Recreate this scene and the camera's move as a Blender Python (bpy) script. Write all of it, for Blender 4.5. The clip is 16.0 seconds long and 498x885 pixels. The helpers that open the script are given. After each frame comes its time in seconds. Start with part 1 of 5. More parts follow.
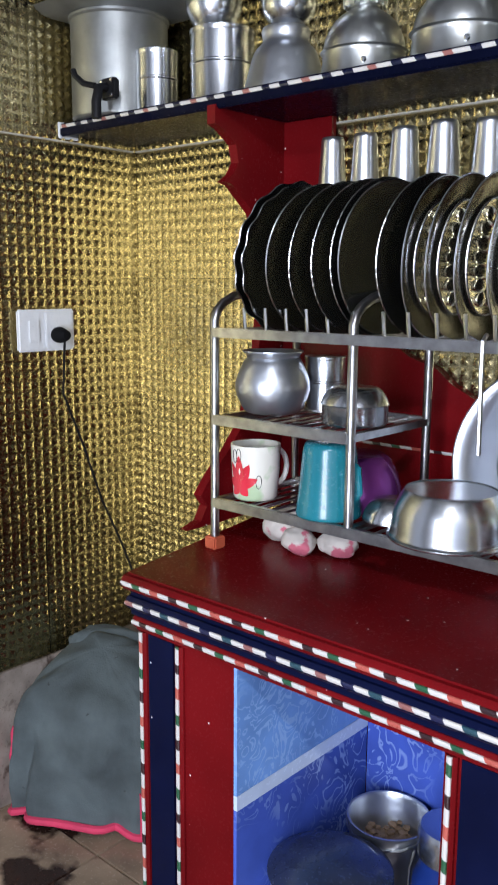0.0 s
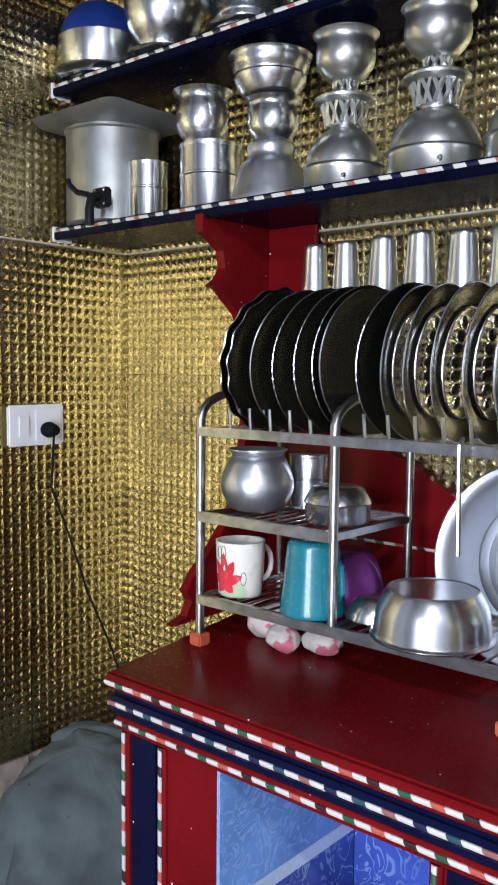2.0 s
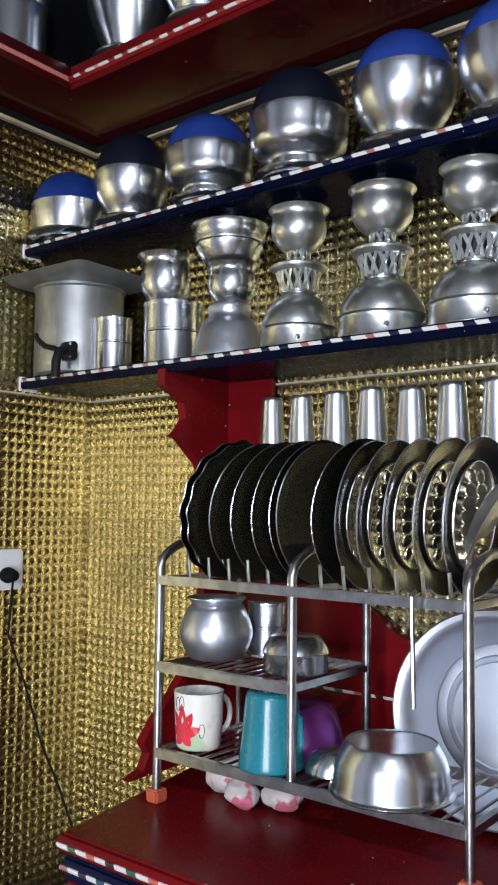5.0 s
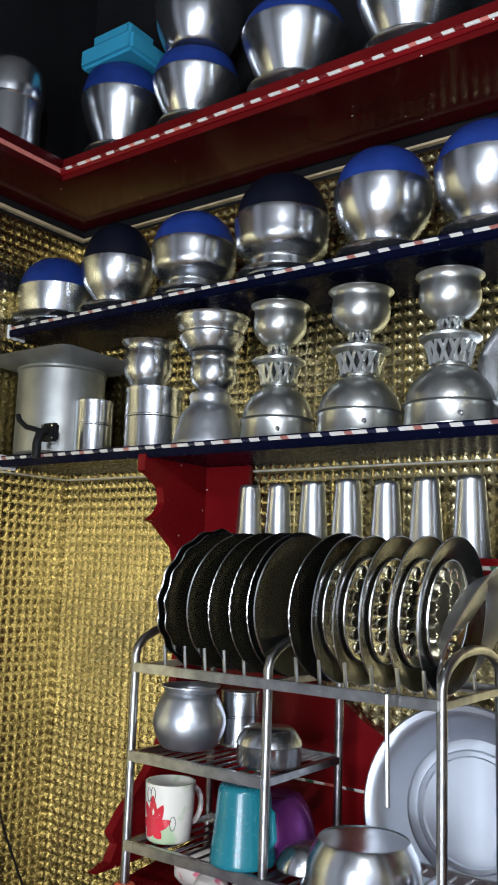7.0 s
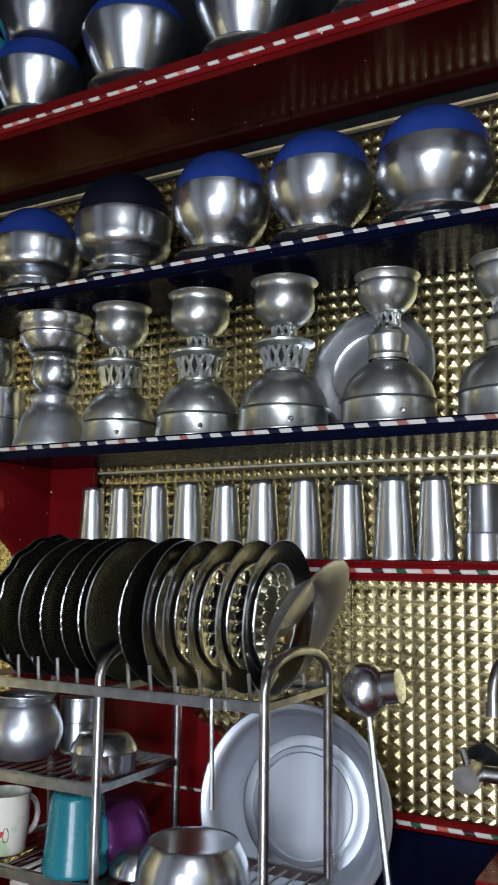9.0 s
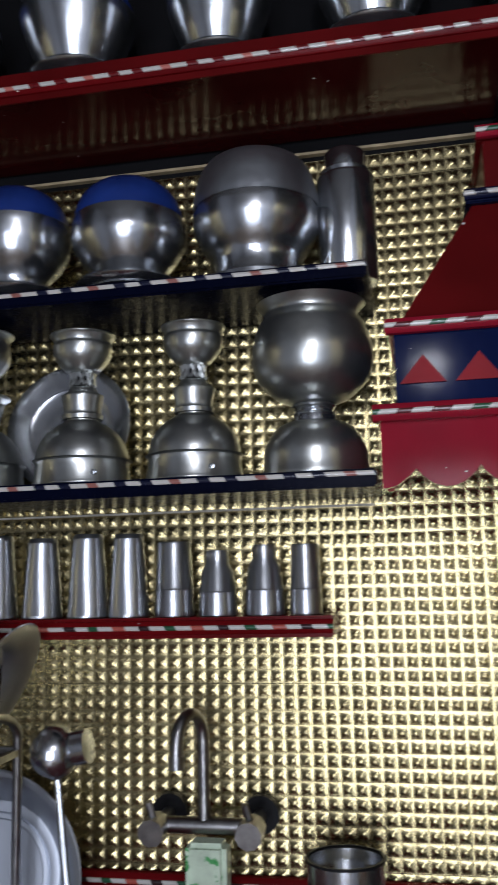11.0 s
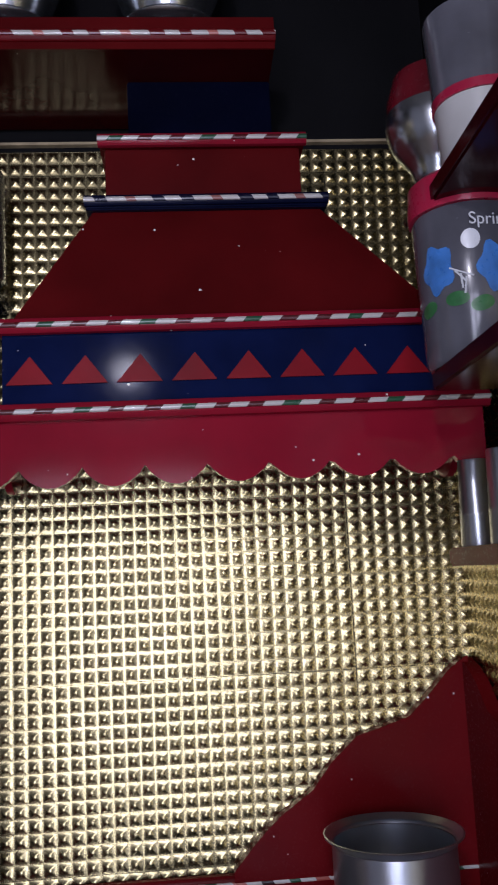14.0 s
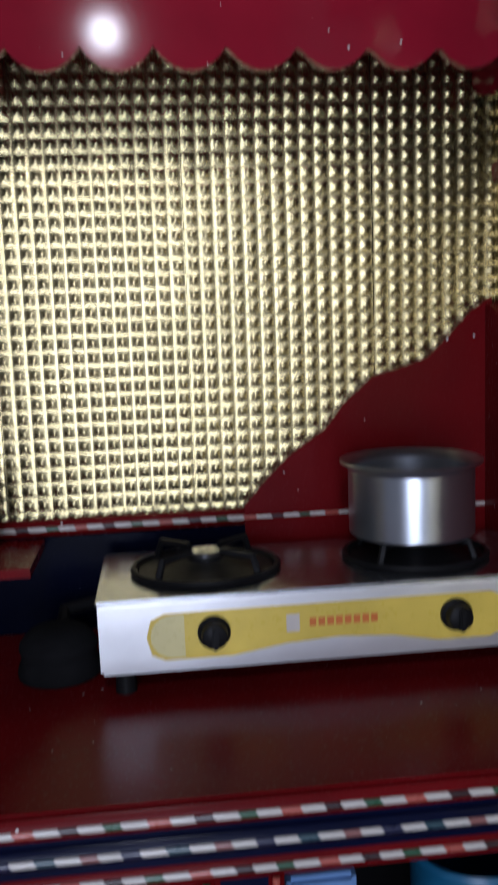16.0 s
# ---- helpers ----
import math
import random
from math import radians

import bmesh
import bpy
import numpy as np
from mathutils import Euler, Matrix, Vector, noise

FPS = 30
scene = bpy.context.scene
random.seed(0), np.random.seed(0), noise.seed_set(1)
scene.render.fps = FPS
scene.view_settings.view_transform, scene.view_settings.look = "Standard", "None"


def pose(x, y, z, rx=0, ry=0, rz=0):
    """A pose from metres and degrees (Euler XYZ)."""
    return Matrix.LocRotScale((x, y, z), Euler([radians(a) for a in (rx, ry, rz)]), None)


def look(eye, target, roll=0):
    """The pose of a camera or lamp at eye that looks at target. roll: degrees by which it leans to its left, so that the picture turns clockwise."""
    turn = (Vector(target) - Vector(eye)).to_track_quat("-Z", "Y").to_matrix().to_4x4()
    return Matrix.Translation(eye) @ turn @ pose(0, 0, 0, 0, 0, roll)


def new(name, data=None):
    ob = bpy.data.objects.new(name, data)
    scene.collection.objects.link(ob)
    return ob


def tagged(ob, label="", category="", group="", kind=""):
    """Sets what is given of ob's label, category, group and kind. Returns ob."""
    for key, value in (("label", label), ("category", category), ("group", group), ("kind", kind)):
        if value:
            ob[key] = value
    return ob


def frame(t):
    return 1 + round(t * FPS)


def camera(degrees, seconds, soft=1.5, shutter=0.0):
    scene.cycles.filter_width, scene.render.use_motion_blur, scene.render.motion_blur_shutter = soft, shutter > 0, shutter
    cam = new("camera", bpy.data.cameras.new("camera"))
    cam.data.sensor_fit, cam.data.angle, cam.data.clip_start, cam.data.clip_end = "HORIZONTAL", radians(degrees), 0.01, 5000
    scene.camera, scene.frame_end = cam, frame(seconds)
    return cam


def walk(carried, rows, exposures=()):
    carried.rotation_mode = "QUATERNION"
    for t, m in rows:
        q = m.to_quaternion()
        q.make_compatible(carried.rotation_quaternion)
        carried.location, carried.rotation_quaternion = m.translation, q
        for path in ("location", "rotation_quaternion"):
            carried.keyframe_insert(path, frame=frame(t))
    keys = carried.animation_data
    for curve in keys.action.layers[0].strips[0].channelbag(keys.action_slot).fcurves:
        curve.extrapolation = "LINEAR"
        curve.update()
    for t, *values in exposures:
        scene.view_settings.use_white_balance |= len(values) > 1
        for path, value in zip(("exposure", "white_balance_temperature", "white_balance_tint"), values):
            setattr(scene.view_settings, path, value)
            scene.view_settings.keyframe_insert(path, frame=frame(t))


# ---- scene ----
H = 0.72          # height of the counter top over the floor
XW = 2.5215         # east wall
YS = -3.0         # south wall
TL = 0.29         # wall tile
DEG = 32.26
ROWS = [  # seconds, x, y, z over the counter, yaw, pitch, lean
    (0.0, 1.614, -1.409, 0.462, 41.55, -10.34, 0.34),
    (0.5, 1.626, -1.409, 0.483, 41.54, -8.95, 0.46),
    (1.0, 1.632, -1.413, 0.486, 41.13, -7.30, 0.19),
    (1.5, 1.635, -1.414, 0.481, 41.38, -5.81, 0.13),
    (2.0, 1.635, -1.419, 0.490, 40.94, -4.82, 0.54),
    (2.5, 1.637, -1.423, 0.500, 40.21, -3.31, 0.89),
    (3.0, 1.642, -1.433, 0.513, 39.71, -1.66, 1.17),
    (3.5, 1.648, -1.434, 0.506, 39.43, -0.03, 1.22),
    (4.0, 1.654, -1.446, 0.526, 38.68, 0.81, 0.83),
    (4.5, 1.660, -1.442, 0.520, 38.70, 2.34, 0.28),
    (7.0, 1.668, -1.494, 0.563, 36.29, 8.28, 1.89),
    (7.5, 1.652, -1.495, 0.578, 33.31, 7.59, 0.84),
    (8.0, 1.684, -1.481, 0.567, 31.57, 7.93, 0.83),
    (10.5, 1.798, -1.448, 0.650, 17.38, 7.82, -0.81),
    (11.0, 1.825, -1.461, 0.656, 11.15, 8.76, -1.43),
    (11.5, 1.856, -1.460, 0.654, 7.18, 8.89, -1.87),
    (12.0, 1.897, -1.457, 0.649, 4.53, 8.76, -2.64),
    (12.5, 1.928, -1.460, 0.661, 0.97, 9.19, -2.95),
    (13.0, 1.998, -1.452, 0.643, -0.07, 9.81, -3.38),
    (13.5, 2.032, -1.450, 0.639, -2.67, 9.36, -3.00),
    (14.0, 2.051, -1.449, 0.646, -4.51, 8.44, -2.85),
    (14.5, 2.056, -1.443, 0.633, -5.63, 7.92, -2.65),
    (15.0, 2.053, -1.424, 0.615, -4.69, 4.68, -1.84),
    (15.5, 2.025, -1.385, 0.536, -4.72, -0.13, -1.92),
    (16.0, 1.982, -1.335, 0.471, -5.93, -8.17, -2.16),
]

cam = camera(DEG, 16.0, soft=1.8, shutter=0.4)
walk(cam, [(t, pose(x, y, z + H, 90 + p, 0, yaw) @ pose(0, 0, 0, 0, 0, lean)) for t, x, y, z, yaw, p, lean in ROWS],
     exposures=[(0.0, 0.52, 6500, 14), (4.5, 0.42, 6500, 14), (8.0, 0.14, 6700, 9), (10.5, -0.70, 6650, 13), (11.5, -1.08, 6450, 18), (12.5, -1.20, 6300, 26), (14.5, -1.08, 6300, 27), (16.0, -1.14, 6200, 18)])

# ---- light ----
world = bpy.data.worlds.new("sky")
scene.world = world
world.use_nodes = True
wt = world.node_tree
sky = wt.nodes.new("ShaderNodeTexSky")
sky.sky_type, sky.sun_disc, sky.sun_elevation, sky.sun_rotation = "NISHITA", False, radians(40), radians(200)
wt.links.new(sky.outputs[0], wt.nodes["Background"].inputs[0])
wt.nodes["Background"].inputs[1].default_value = 0.08


def window_lamp(name, eye, target, w, h, watts, color):
    data = bpy.data.lights.new(name, "AREA")
    data.shape, data.size, data.size_y, data.energy, data.color = "RECTANGLE", w, h, watts, color
    ob = new(name, data)
    ob.matrix_world = look(eye, target)
    return ob


DAY = (0.86, 0.97, 1.15)
WX0, WX1, WZ0, WZ1 = 1.24, 2.22, -0.60, 1.16     # the glazed double door in the south wall
for wx in (1.48, 1.98):
    window_lamp("door_light", (wx, YS - 0.03, (WZ0 + WZ1) / 2 + H), (wx, 0, (WZ0 + WZ1) / 2 + H), 0.36, WZ1 - WZ0 - 0.1, 33, DAY)
BULB = (1.88, -1.85, 1.32)
bulb_light = bpy.data.lights.new("bulb_light", "POINT")
bulb_light.energy, bulb_light.shadow_soft_size, bulb_light.color = 42.0, 0.045, (0.93, 0.99, 1.08)
new("bulb_light", bulb_light).matrix_world = pose(BULB[0], BULB[1], BULB[2] + H)


# ---- materials ----
def mat(name, color, rough=0.5, metal=0.0, vary=0.15, scale=12.0, bump=0.0, fine=140.0, wear=None, coat=0.0, rvary=0.1, spec=0.5):
    m = bpy.data.materials.new(name)
    m.use_nodes = True
    nt = m.node_tree
    b = nt.nodes["Principled BSDF"]
    tc = nt.nodes.new("ShaderNodeTexCoord")
    big, small = nt.nodes.new("ShaderNodeTexNoise"), nt.nodes.new("ShaderNodeTexNoise")
    big.inputs["Scale"].default_value, big.inputs["Detail"].default_value = scale, 5
    small.inputs["Scale"].default_value, small.inputs["Detail"].default_value = fine, 3
    for n in (big, small):
        nt.links.new(tc.outputs["Object"], n.inputs["Vector"])
    ramp = nt.nodes.new("ShaderNodeValToRGB")
    c = Vector(color)
    dark = tuple(max(0, v * (1 - vary)) for v in c) + (1,)
    lite = tuple(min(1, v * (1 + vary * 0.7)) for v in c) + (1,)
    ramp.color_ramp.elements[0].position, ramp.color_ramp.elements[0].color = 0.3, dark
    ramp.color_ramp.elements[1].position, ramp.color_ramp.elements[1].color = 0.7, lite
    nt.links.new(big.outputs["Fac"], ramp.inputs[0])
    out = ramp.outputs[0]
    if wear:
        mix = nt.nodes.new("ShaderNodeMix")
        mix.data_type = "RGBA"
        r2 = nt.nodes.new("ShaderNodeValToRGB")
        r2.color_ramp.elements[0].position, r2.color_ramp.elements[1].position = wear[3], wear[3] + 0.05
        n3 = nt.nodes.new("ShaderNodeTexNoise")
        n3.inputs["Scale"].default_value, n3.inputs["Detail"].default_value = wear[4], 4
        nt.links.new(tc.outputs["Object"], n3.inputs["Vector"])
        nt.links.new(n3.outputs["Fac"], r2.inputs[0])
        nt.links.new(r2.outputs[0], mix.inputs["Factor"])
        nt.links.new(out, mix.inputs["A"])
        mix.inputs["B"].default_value = (*wear[:3], 1)
        out = mix.outputs["Result"]
    nt.links.new(out, b.inputs["Base Color"])
    rr = nt.nodes.new("ShaderNodeMapRange")
    rr.inputs["To Min"].default_value, rr.inputs["To Max"].default_value = max(0.02, rough - rvary), min(1, rough + rvary)
    nt.links.new(small.outputs["Fac"], rr.inputs["Value"])
    nt.links.new(rr.outputs[0], b.inputs["Roughness"])
    b.inputs["Metallic"].default_value = metal
    b.inputs["Specular IOR Level"].default_value = spec
    b.inputs["Coat Weight"].default_value = coat
    if bump:
        bp = nt.nodes.new("ShaderNodeBump")
        bp.inputs["Strength"].default_value, bp.inputs["Distance"].default_value = bump, 0.002
        nt.links.new(small.outputs["Fac"], bp.inputs["Height"])
        nt.links.new(bp.outputs[0], b.inputs["Normal"])
    return m


def specks(m, share=0.4, color=(0.75, 0.72, 0.68)):
    """Small drops of white paint, scattered over a painted surface."""
    nt = m.node_tree
    b = nt.nodes["Principled BSDF"]
    old = b.inputs["Base Color"].links[0].from_socket
    tc, vor, sep = nt.nodes.new("ShaderNodeTexCoord"), nt.nodes.new("ShaderNodeTexVoronoi"), nt.nodes.new("ShaderNodeSeparateColor")
    vor.inputs["Scale"].default_value = 46
    nt.links.new(tc.outputs["Object"], vor.inputs["Vector"])
    nt.links.new(vor.outputs["Color"], sep.inputs[0])
    size = nt.nodes.new("ShaderNodeMapRange")
    size.inputs["From Min"].default_value, size.inputs["From Max"].default_value = 1 - share, 1.0
    size.inputs["To Min"].default_value, size.inputs["To Max"].default_value = 0.0, 0.095
    nt.links.new(sep.outputs[0], size.inputs["Value"])
    less = nt.nodes.new("ShaderNodeMath")
    less.operation = "LESS_THAN"
    nt.links.new(vor.outputs["Distance"], less.inputs[0])
    nt.links.new(size.outputs[0], less.inputs[1])
    mix = nt.nodes.new("ShaderNodeMix")
    mix.data_type = "RGBA"
    nt.links.new(less.outputs[0], mix.inputs["Factor"])
    nt.links.new(old, mix.inputs["A"])
    mix.inputs["B"].default_value = (*color, 1)
    nt.links.new(mix.outputs["Result"], b.inputs["Base Color"])
    return m


def dented(m, scale=22, depth=0.004):
    """Soft dents of beaten or long-used metal, under the fine relief."""
    nt = m.node_tree
    b = nt.nodes["Principled BSDF"]
    tc, n, bp = nt.nodes.new("ShaderNodeTexCoord"), nt.nodes.new("ShaderNodeTexNoise"), nt.nodes.new("ShaderNodeBump")
    n.inputs["Scale"].default_value, n.inputs["Detail"].default_value = scale, 1.5
    nt.links.new(tc.outputs["Object"], n.inputs["Vector"])
    nt.links.new(n.outputs["Fac"], bp.inputs["Height"])
    bp.inputs["Strength"].default_value, bp.inputs["Distance"].default_value = 1.0, depth
    if b.inputs["Normal"].links:
        nt.links.new(b.inputs["Normal"].links[0].from_socket, bp.inputs["Normal"])
    nt.links.new(bp.outputs[0], b.inputs["Normal"])
    return m


def dashed(name, ground, colors, period, axis=0, slant=0.6, gap=0.42, rough=0.3):
    """A painted bead: slanting dashes of these colours, by turns, on the ground colour."""
    m = mat(name, ground, rough, vary=0.2, coat=0.3)
    nt = m.node_tree
    b = nt.nodes["Principled BSDF"]
    tc = nt.nodes.new("ShaderNodeTexCoord")
    sep = nt.nodes.new("ShaderNodeSeparateXYZ")
    nt.links.new(tc.outputs["Object"], sep.inputs[0])
    mad = nt.nodes.new("ShaderNodeMath")
    mad.operation = "MULTIPLY_ADD"
    along, across = (0, 2) if axis == 0 else (2, 0)
    nt.links.new(sep.outputs[across], mad.inputs[0])
    mad.inputs[1].default_value = slant
    nt.links.new(sep.outputs[along], mad.inputs[2])
    wob = nt.nodes.new("ShaderNodeTexNoise")
    wob.inputs["Scale"].default_value = 9
    nt.links.new(tc.outputs["Object"], wob.inputs["Vector"])
    w2 = nt.nodes.new("ShaderNodeMath")
    w2.operation = "MULTIPLY_ADD"
    nt.links.new(wob.outputs["Fac"], w2.inputs[0])
    w2.inputs[1].default_value = 0.02
    nt.links.new(mad.outputs[0], w2.inputs[2])
    div = nt.nodes.new("ShaderNodeMath")
    div.operation = "DIVIDE"
    nt.links.new(w2.outputs[0], div.inputs[0])
    div.inputs[1].default_value = period
    fr = nt.nodes.new("ShaderNodeMath")
    fr.operation = "FRACT"
    nt.links.new(div.outputs[0], fr.inputs[0])
    ramp = nt.nodes.new("ShaderNodeValToRGB")
    ramp.color_ramp.interpolation = "CONSTANT"
    el = ramp.color_ramp.elements
    tot = sum(w for _, w in colors)
    pos = 0
    for i, (c, w) in enumerate(colors):
        e = el[0] if i == 0 else (el[1] if i == 1 else el.new(pos))
        e.position, e.color = pos, (*c, 1)
        pos += w / tot
    nt.links.new(fr.outputs[0], ramp.inputs[0])
    nt.links.new(ramp.outputs[0], b.inputs["Base Color"])
    return m


RED, NAVY, WHITE, CORAL, GREEN, BLACK = (0.135, 0.0046, 0.0062), (0.003, 0.005, 0.024), (0.56, 0.53, 0.49), (0.42, 0.09, 0.065), (0.018, 0.085, 0.04), (0.03, 0.012, 0.014)
M_RED = specks(mat("red_paint", RED, 0.26, vary=0.25, scale=5, bump=0.02, fine=220, spec=0.065, rvary=0.06))
M_CRIMSON = specks(mat("crimson_paint", (0.27, 0.010, 0.024), 0.10, vary=0.2, scale=6, bump=0.01, fine=220, spec=0.11, rvary=0.03))
M_OXBLOOD = specks(mat("oxblood_paint", (0.095, 0.0045, 0.0050), 0.3, vary=0.25, scale=6, bump=0.03, fine=200, spec=0.08, rvary=0.05))
M_REDROUGH = mat("red_paint_dull", (0.24, 0.008, 0.014), 0.4, vary=0.25, scale=7, bump=0.05, fine=160, spec=0.08)
M_NAVY = specks(mat("navy_paint", NAVY, 0.22, vary=0.25, scale=9, bump=0.03, spec=0.09), 0.2)
# darker red than the loft's front strip and bead
M_LOFT = specks(mat("dark_loft_red", (0.040, 0.0026, 0.0030), 0.16, vary=0.3, scale=5, bump=0.02, spec=0.12, rvary=0.04), 0.25)
M_SHELF = specks(mat("ink_navy_paint", (0.0018, 0.0027, 0.0115), 0.25, vary=0.3, scale=9, bump=0.03, spec=0.035), 0.12)
M_BAND = specks(mat("bright_navy_paint", (0.005, 0.010, 0.048), 0.10, vary=0.25, scale=14, bump=0.02, fine=60, spec=0.025, rvary=0.03), 0.3)
M_BEAD = dashed("red_bead", RED, [(WHITE, 1.1), (CORAL, 0.9), (WHITE, 1.1), (BLACK, 0.8), (WHITE, 1.1), (GREEN, 0.8)], 0.131)
M_BEADN = dashed("navy_bead", NAVY, [(WHITE, 1.1), ((0.02, 0.06, 0.08), 0.9), (WHITE, 1.1), ((0.25, 0.1, 0.09), 0.8), (WHITE, 1.1), ((0.012, 0.014, 0.05), 0.9)], 0.131)
M_BEADV = dashed("upright_bead", RED, [(WHITE, 1.3), (CORAL, 0.9), (WHITE, 1.3), (BLACK, 0.9), (WHITE, 1.3), (GREEN, 0.9)], 0.131, axis=1)
M_SHELFBEAD = dashed("shelf_dash", NAVY, [(WHITE, 1.4), ((0.30, 0.11, 0.09), 0.8), (WHITE, 1.4), (NAVY, 1.0), (WHITE, 1.2), (NAVY, 1.0)], 0.131)
M_LOFTBEAD = dashed("loft_dash", RED, [(WHITE, 1.4), ((0.5, 0.15, 0.12), 0.8), (WHITE, 1.4), (RED, 1.0), (WHITE, 1.2), (RED, 1.0)], 0.131)
M_GOLD = mat("gold_tile", (0.44, 0.365, 0.19), 0.265, metal=1.0, vary=0.14, scale=6, rvary=0.05, bump=0.02)
M_GROUT = mat("joint_strip", (0.42, 0.33, 0.2), 0.5, vary=0.3, scale=30)
M_STEEL = dented(mat("steel", (0.55, 0.57, 0.595), 0.24, metal=0.98, vary=0.09, scale=14, rvary=0.03, bump=0.004, fine=60), 14, 0.0009)
M_ALU = dented(mat("aluminium", (0.52, 0.545, 0.58), 0.36, metal=0.95, vary=0.16, scale=16, rvary=0.03, bump=0.01, fine=70), 24, 0.003)
M_PEWTER = dented(mat("old_steel", (0.51, 0.525, 0.51), 0.31, metal=0.96, vary=0.2, scale=18, rvary=0.04, bump=0.008, fine=60), 16, 0.0010)
M_DULL = mat("weathered_aluminium", (0.32, 0.33, 0.32), 0.45, metal=0.85, vary=0.35, scale=9, rvary=0.08, bump=0.05, fine=70)
M_BRIGHT = mat("polished_steel", (0.90, 0.91, 0.92), 0.28, metal=0.7, vary=0.08, scale=12, rvary=0.01)
# plates in the rack: dark reflections are put into the steel's base colour
M_PLATE = mat("dark_reflecting_steel", (0.25, 0.255, 0.245), 0.25, metal=1.0, vary=0.15, scale=7, rvary=0.02)
M_CHROME = mat("chrome_tube", (0.38, 0.375, 0.37), 0.3, metal=1.0, vary=0.3, scale=40, rvary=0.04, bump=0.01)
M_BLUE = mat("blue_enamel", (0.010, 0.030, 0.16), 0.32, vary=0.3, scale=14, bump=0.06, fine=90, spec=0.3)
M_BLACKBLUE = mat("dark_cover", (0.003, 0.004, 0.010), 0.5, vary=0.3, scale=14, bump=0.06, spec=0.15)
M_CORD = mat("black_rubber", (0.006, 0.006, 0.007), 0.7, vary=0.2, spec=0.1)
M_CLOTHBLACK = mat("black_cloth", (0.008, 0.008, 0.009), 0.95, vary=0.3, scale=20, bump=0.3, spec=0.1)
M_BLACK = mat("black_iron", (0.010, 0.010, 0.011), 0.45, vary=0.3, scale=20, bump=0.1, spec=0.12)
# near-black that carries the shade on the upper walls and in the stove niche
M_SHADE = mat("shade_black", (0.010, 0.010, 0.011), 0.9, vary=0.2, scale=4, bump=0.1, spec=0.02)
M_PLASTER = mat("plaster", (0.30, 0.31, 0.33), 0.85, vary=0.15, scale=3, bump=0.15)
M_CEIL = mat("ceiling_paint", (0.10, 0.095, 0.09), 0.8, vary=0.2, scale=4)
M_WHITEPL = mat("white_plastic", (0.75, 0.76, 0.76), 0.3, vary=0.04)
M_TEAL = mat("teal_plastic", (0.008, 0.16, 0.20), 0.25, vary=0.1, scale=10, coat=0.2)
M_PURPLE = mat("purple_metal", (0.20, 0.04, 0.22), 0.22, metal=0.6, vary=0.15)
M_CYAN = mat("cyan_plastic", (0.03, 0.27, 0.42), 0.35, vary=0.06)
M_ORANGE = mat("orange_foot", (0.55, 0.11, 0.05), 0.5, vary=0.15)
M_SACK = mat("grey_cloth", (0.072, 0.09, 0.092), 0.9, vary=0.45, scale=9, bump=0.5, fine=240, wear=(0.02, 0.02, 0.02, 0.71, 34))
M_PINK = mat("pink_hem", (0.6, 0.04, 0.10), 0.8, vary=0.2, bump=0.2)
M_CERAMIC = mat("ceramic", (0.78, 0.76, 0.70), 0.15, vary=0.05, coat=0.4)
M_FLOOR = mat("floor_tile", (0.34, 0.25, 0.17), 0.25, vary=0.5, scale=7, wear=(0.035, 0.018, 0.013, 0.51, 6))
M_SKIRT = mat("skirting_tile", (0.30, 0.25, 0.21), 0.3, vary=0.5, scale=14, wear=(0.10, 0.07, 0.055, 0.54, 12))


def lace(name, ground, line, scale, width):
    """A glazed tile with a fine scrolled tracery in a paler tone, denser in some bands."""
    m = mat(name, ground, 0.18, vary=0.3, scale=7)
    nt = m.node_tree
    b = nt.nodes["Principled BSDF"]
    old = b.inputs["Base Color"].links[0].from_socket
    tc = nt.nodes.new("ShaderNodeTexCoord")
    n = nt.nodes.new("ShaderNodeTexNoise")
    n.inputs["Scale"].default_value, n.inputs["Detail"].default_value, n.inputs["Distortion"].default_value = scale, 2.0, 1.4
    area = nt.nodes.new("ShaderNodeTexNoise")
    area.inputs["Scale"].default_value = scale * 0.32
    for t in (n, area):
        nt.links.new(tc.outputs["Object"], t.inputs["Vector"])
    d = nt.nodes.new("ShaderNodeMath")
    d.operation = "PINGPONG"
    d.inputs[1].default_value = 0.09
    nt.links.new(n.outputs["Fac"], d.inputs[0])
    cut = nt.nodes.new("ShaderNodeMapRange")
    cut.inputs["From Min"].default_value, cut.inputs["From Max"].default_value = 0.09 - width, 0.09 - width * 0.5
    nt.links.new(d.outputs[0], cut.inputs["Value"])
    gate = nt.nodes.new("ShaderNodeMapRange")
    gate.inputs["From Min"].default_value, gate.inputs["From Max"].default_value, gate.inputs["To Max"].default_value = 0.42, 0.56, 0.75
    nt.links.new(area.outputs["Fac"], gate.inputs["Value"])
    mul = nt.nodes.new("ShaderNodeMath")
    mul.operation = "MULTIPLY"
    nt.links.new(cut.outputs[0], mul.inputs[0])
    nt.links.new(gate.outputs[0], mul.inputs[1])
    mix = nt.nodes.new("ShaderNodeMix")
    mix.data_type = "RGBA"
    nt.links.new(mul.outputs[0], mix.inputs["Factor"])
    nt.links.new(old, mix.inputs["A"])
    mix.inputs["B"].default_value = (*line, 1)
    nt.links.new(mix.outputs["Result"], b.inputs["Base Color"])
    return m


M_BLUETILE = lace("blue_tile", (0.16, 0.32, 0.66), (0.30, 0.48, 0.78), 21, 0.03)
M_DEEPTILE = lace("deep_blue_tile", (0.06, 0.11, 0.46), (0.24, 0.34, 0.66), 17, 0.026)
M_STRIPE = mat("pale_border", (0.55, 0.65, 0.8), 0.25, vary=0.1)


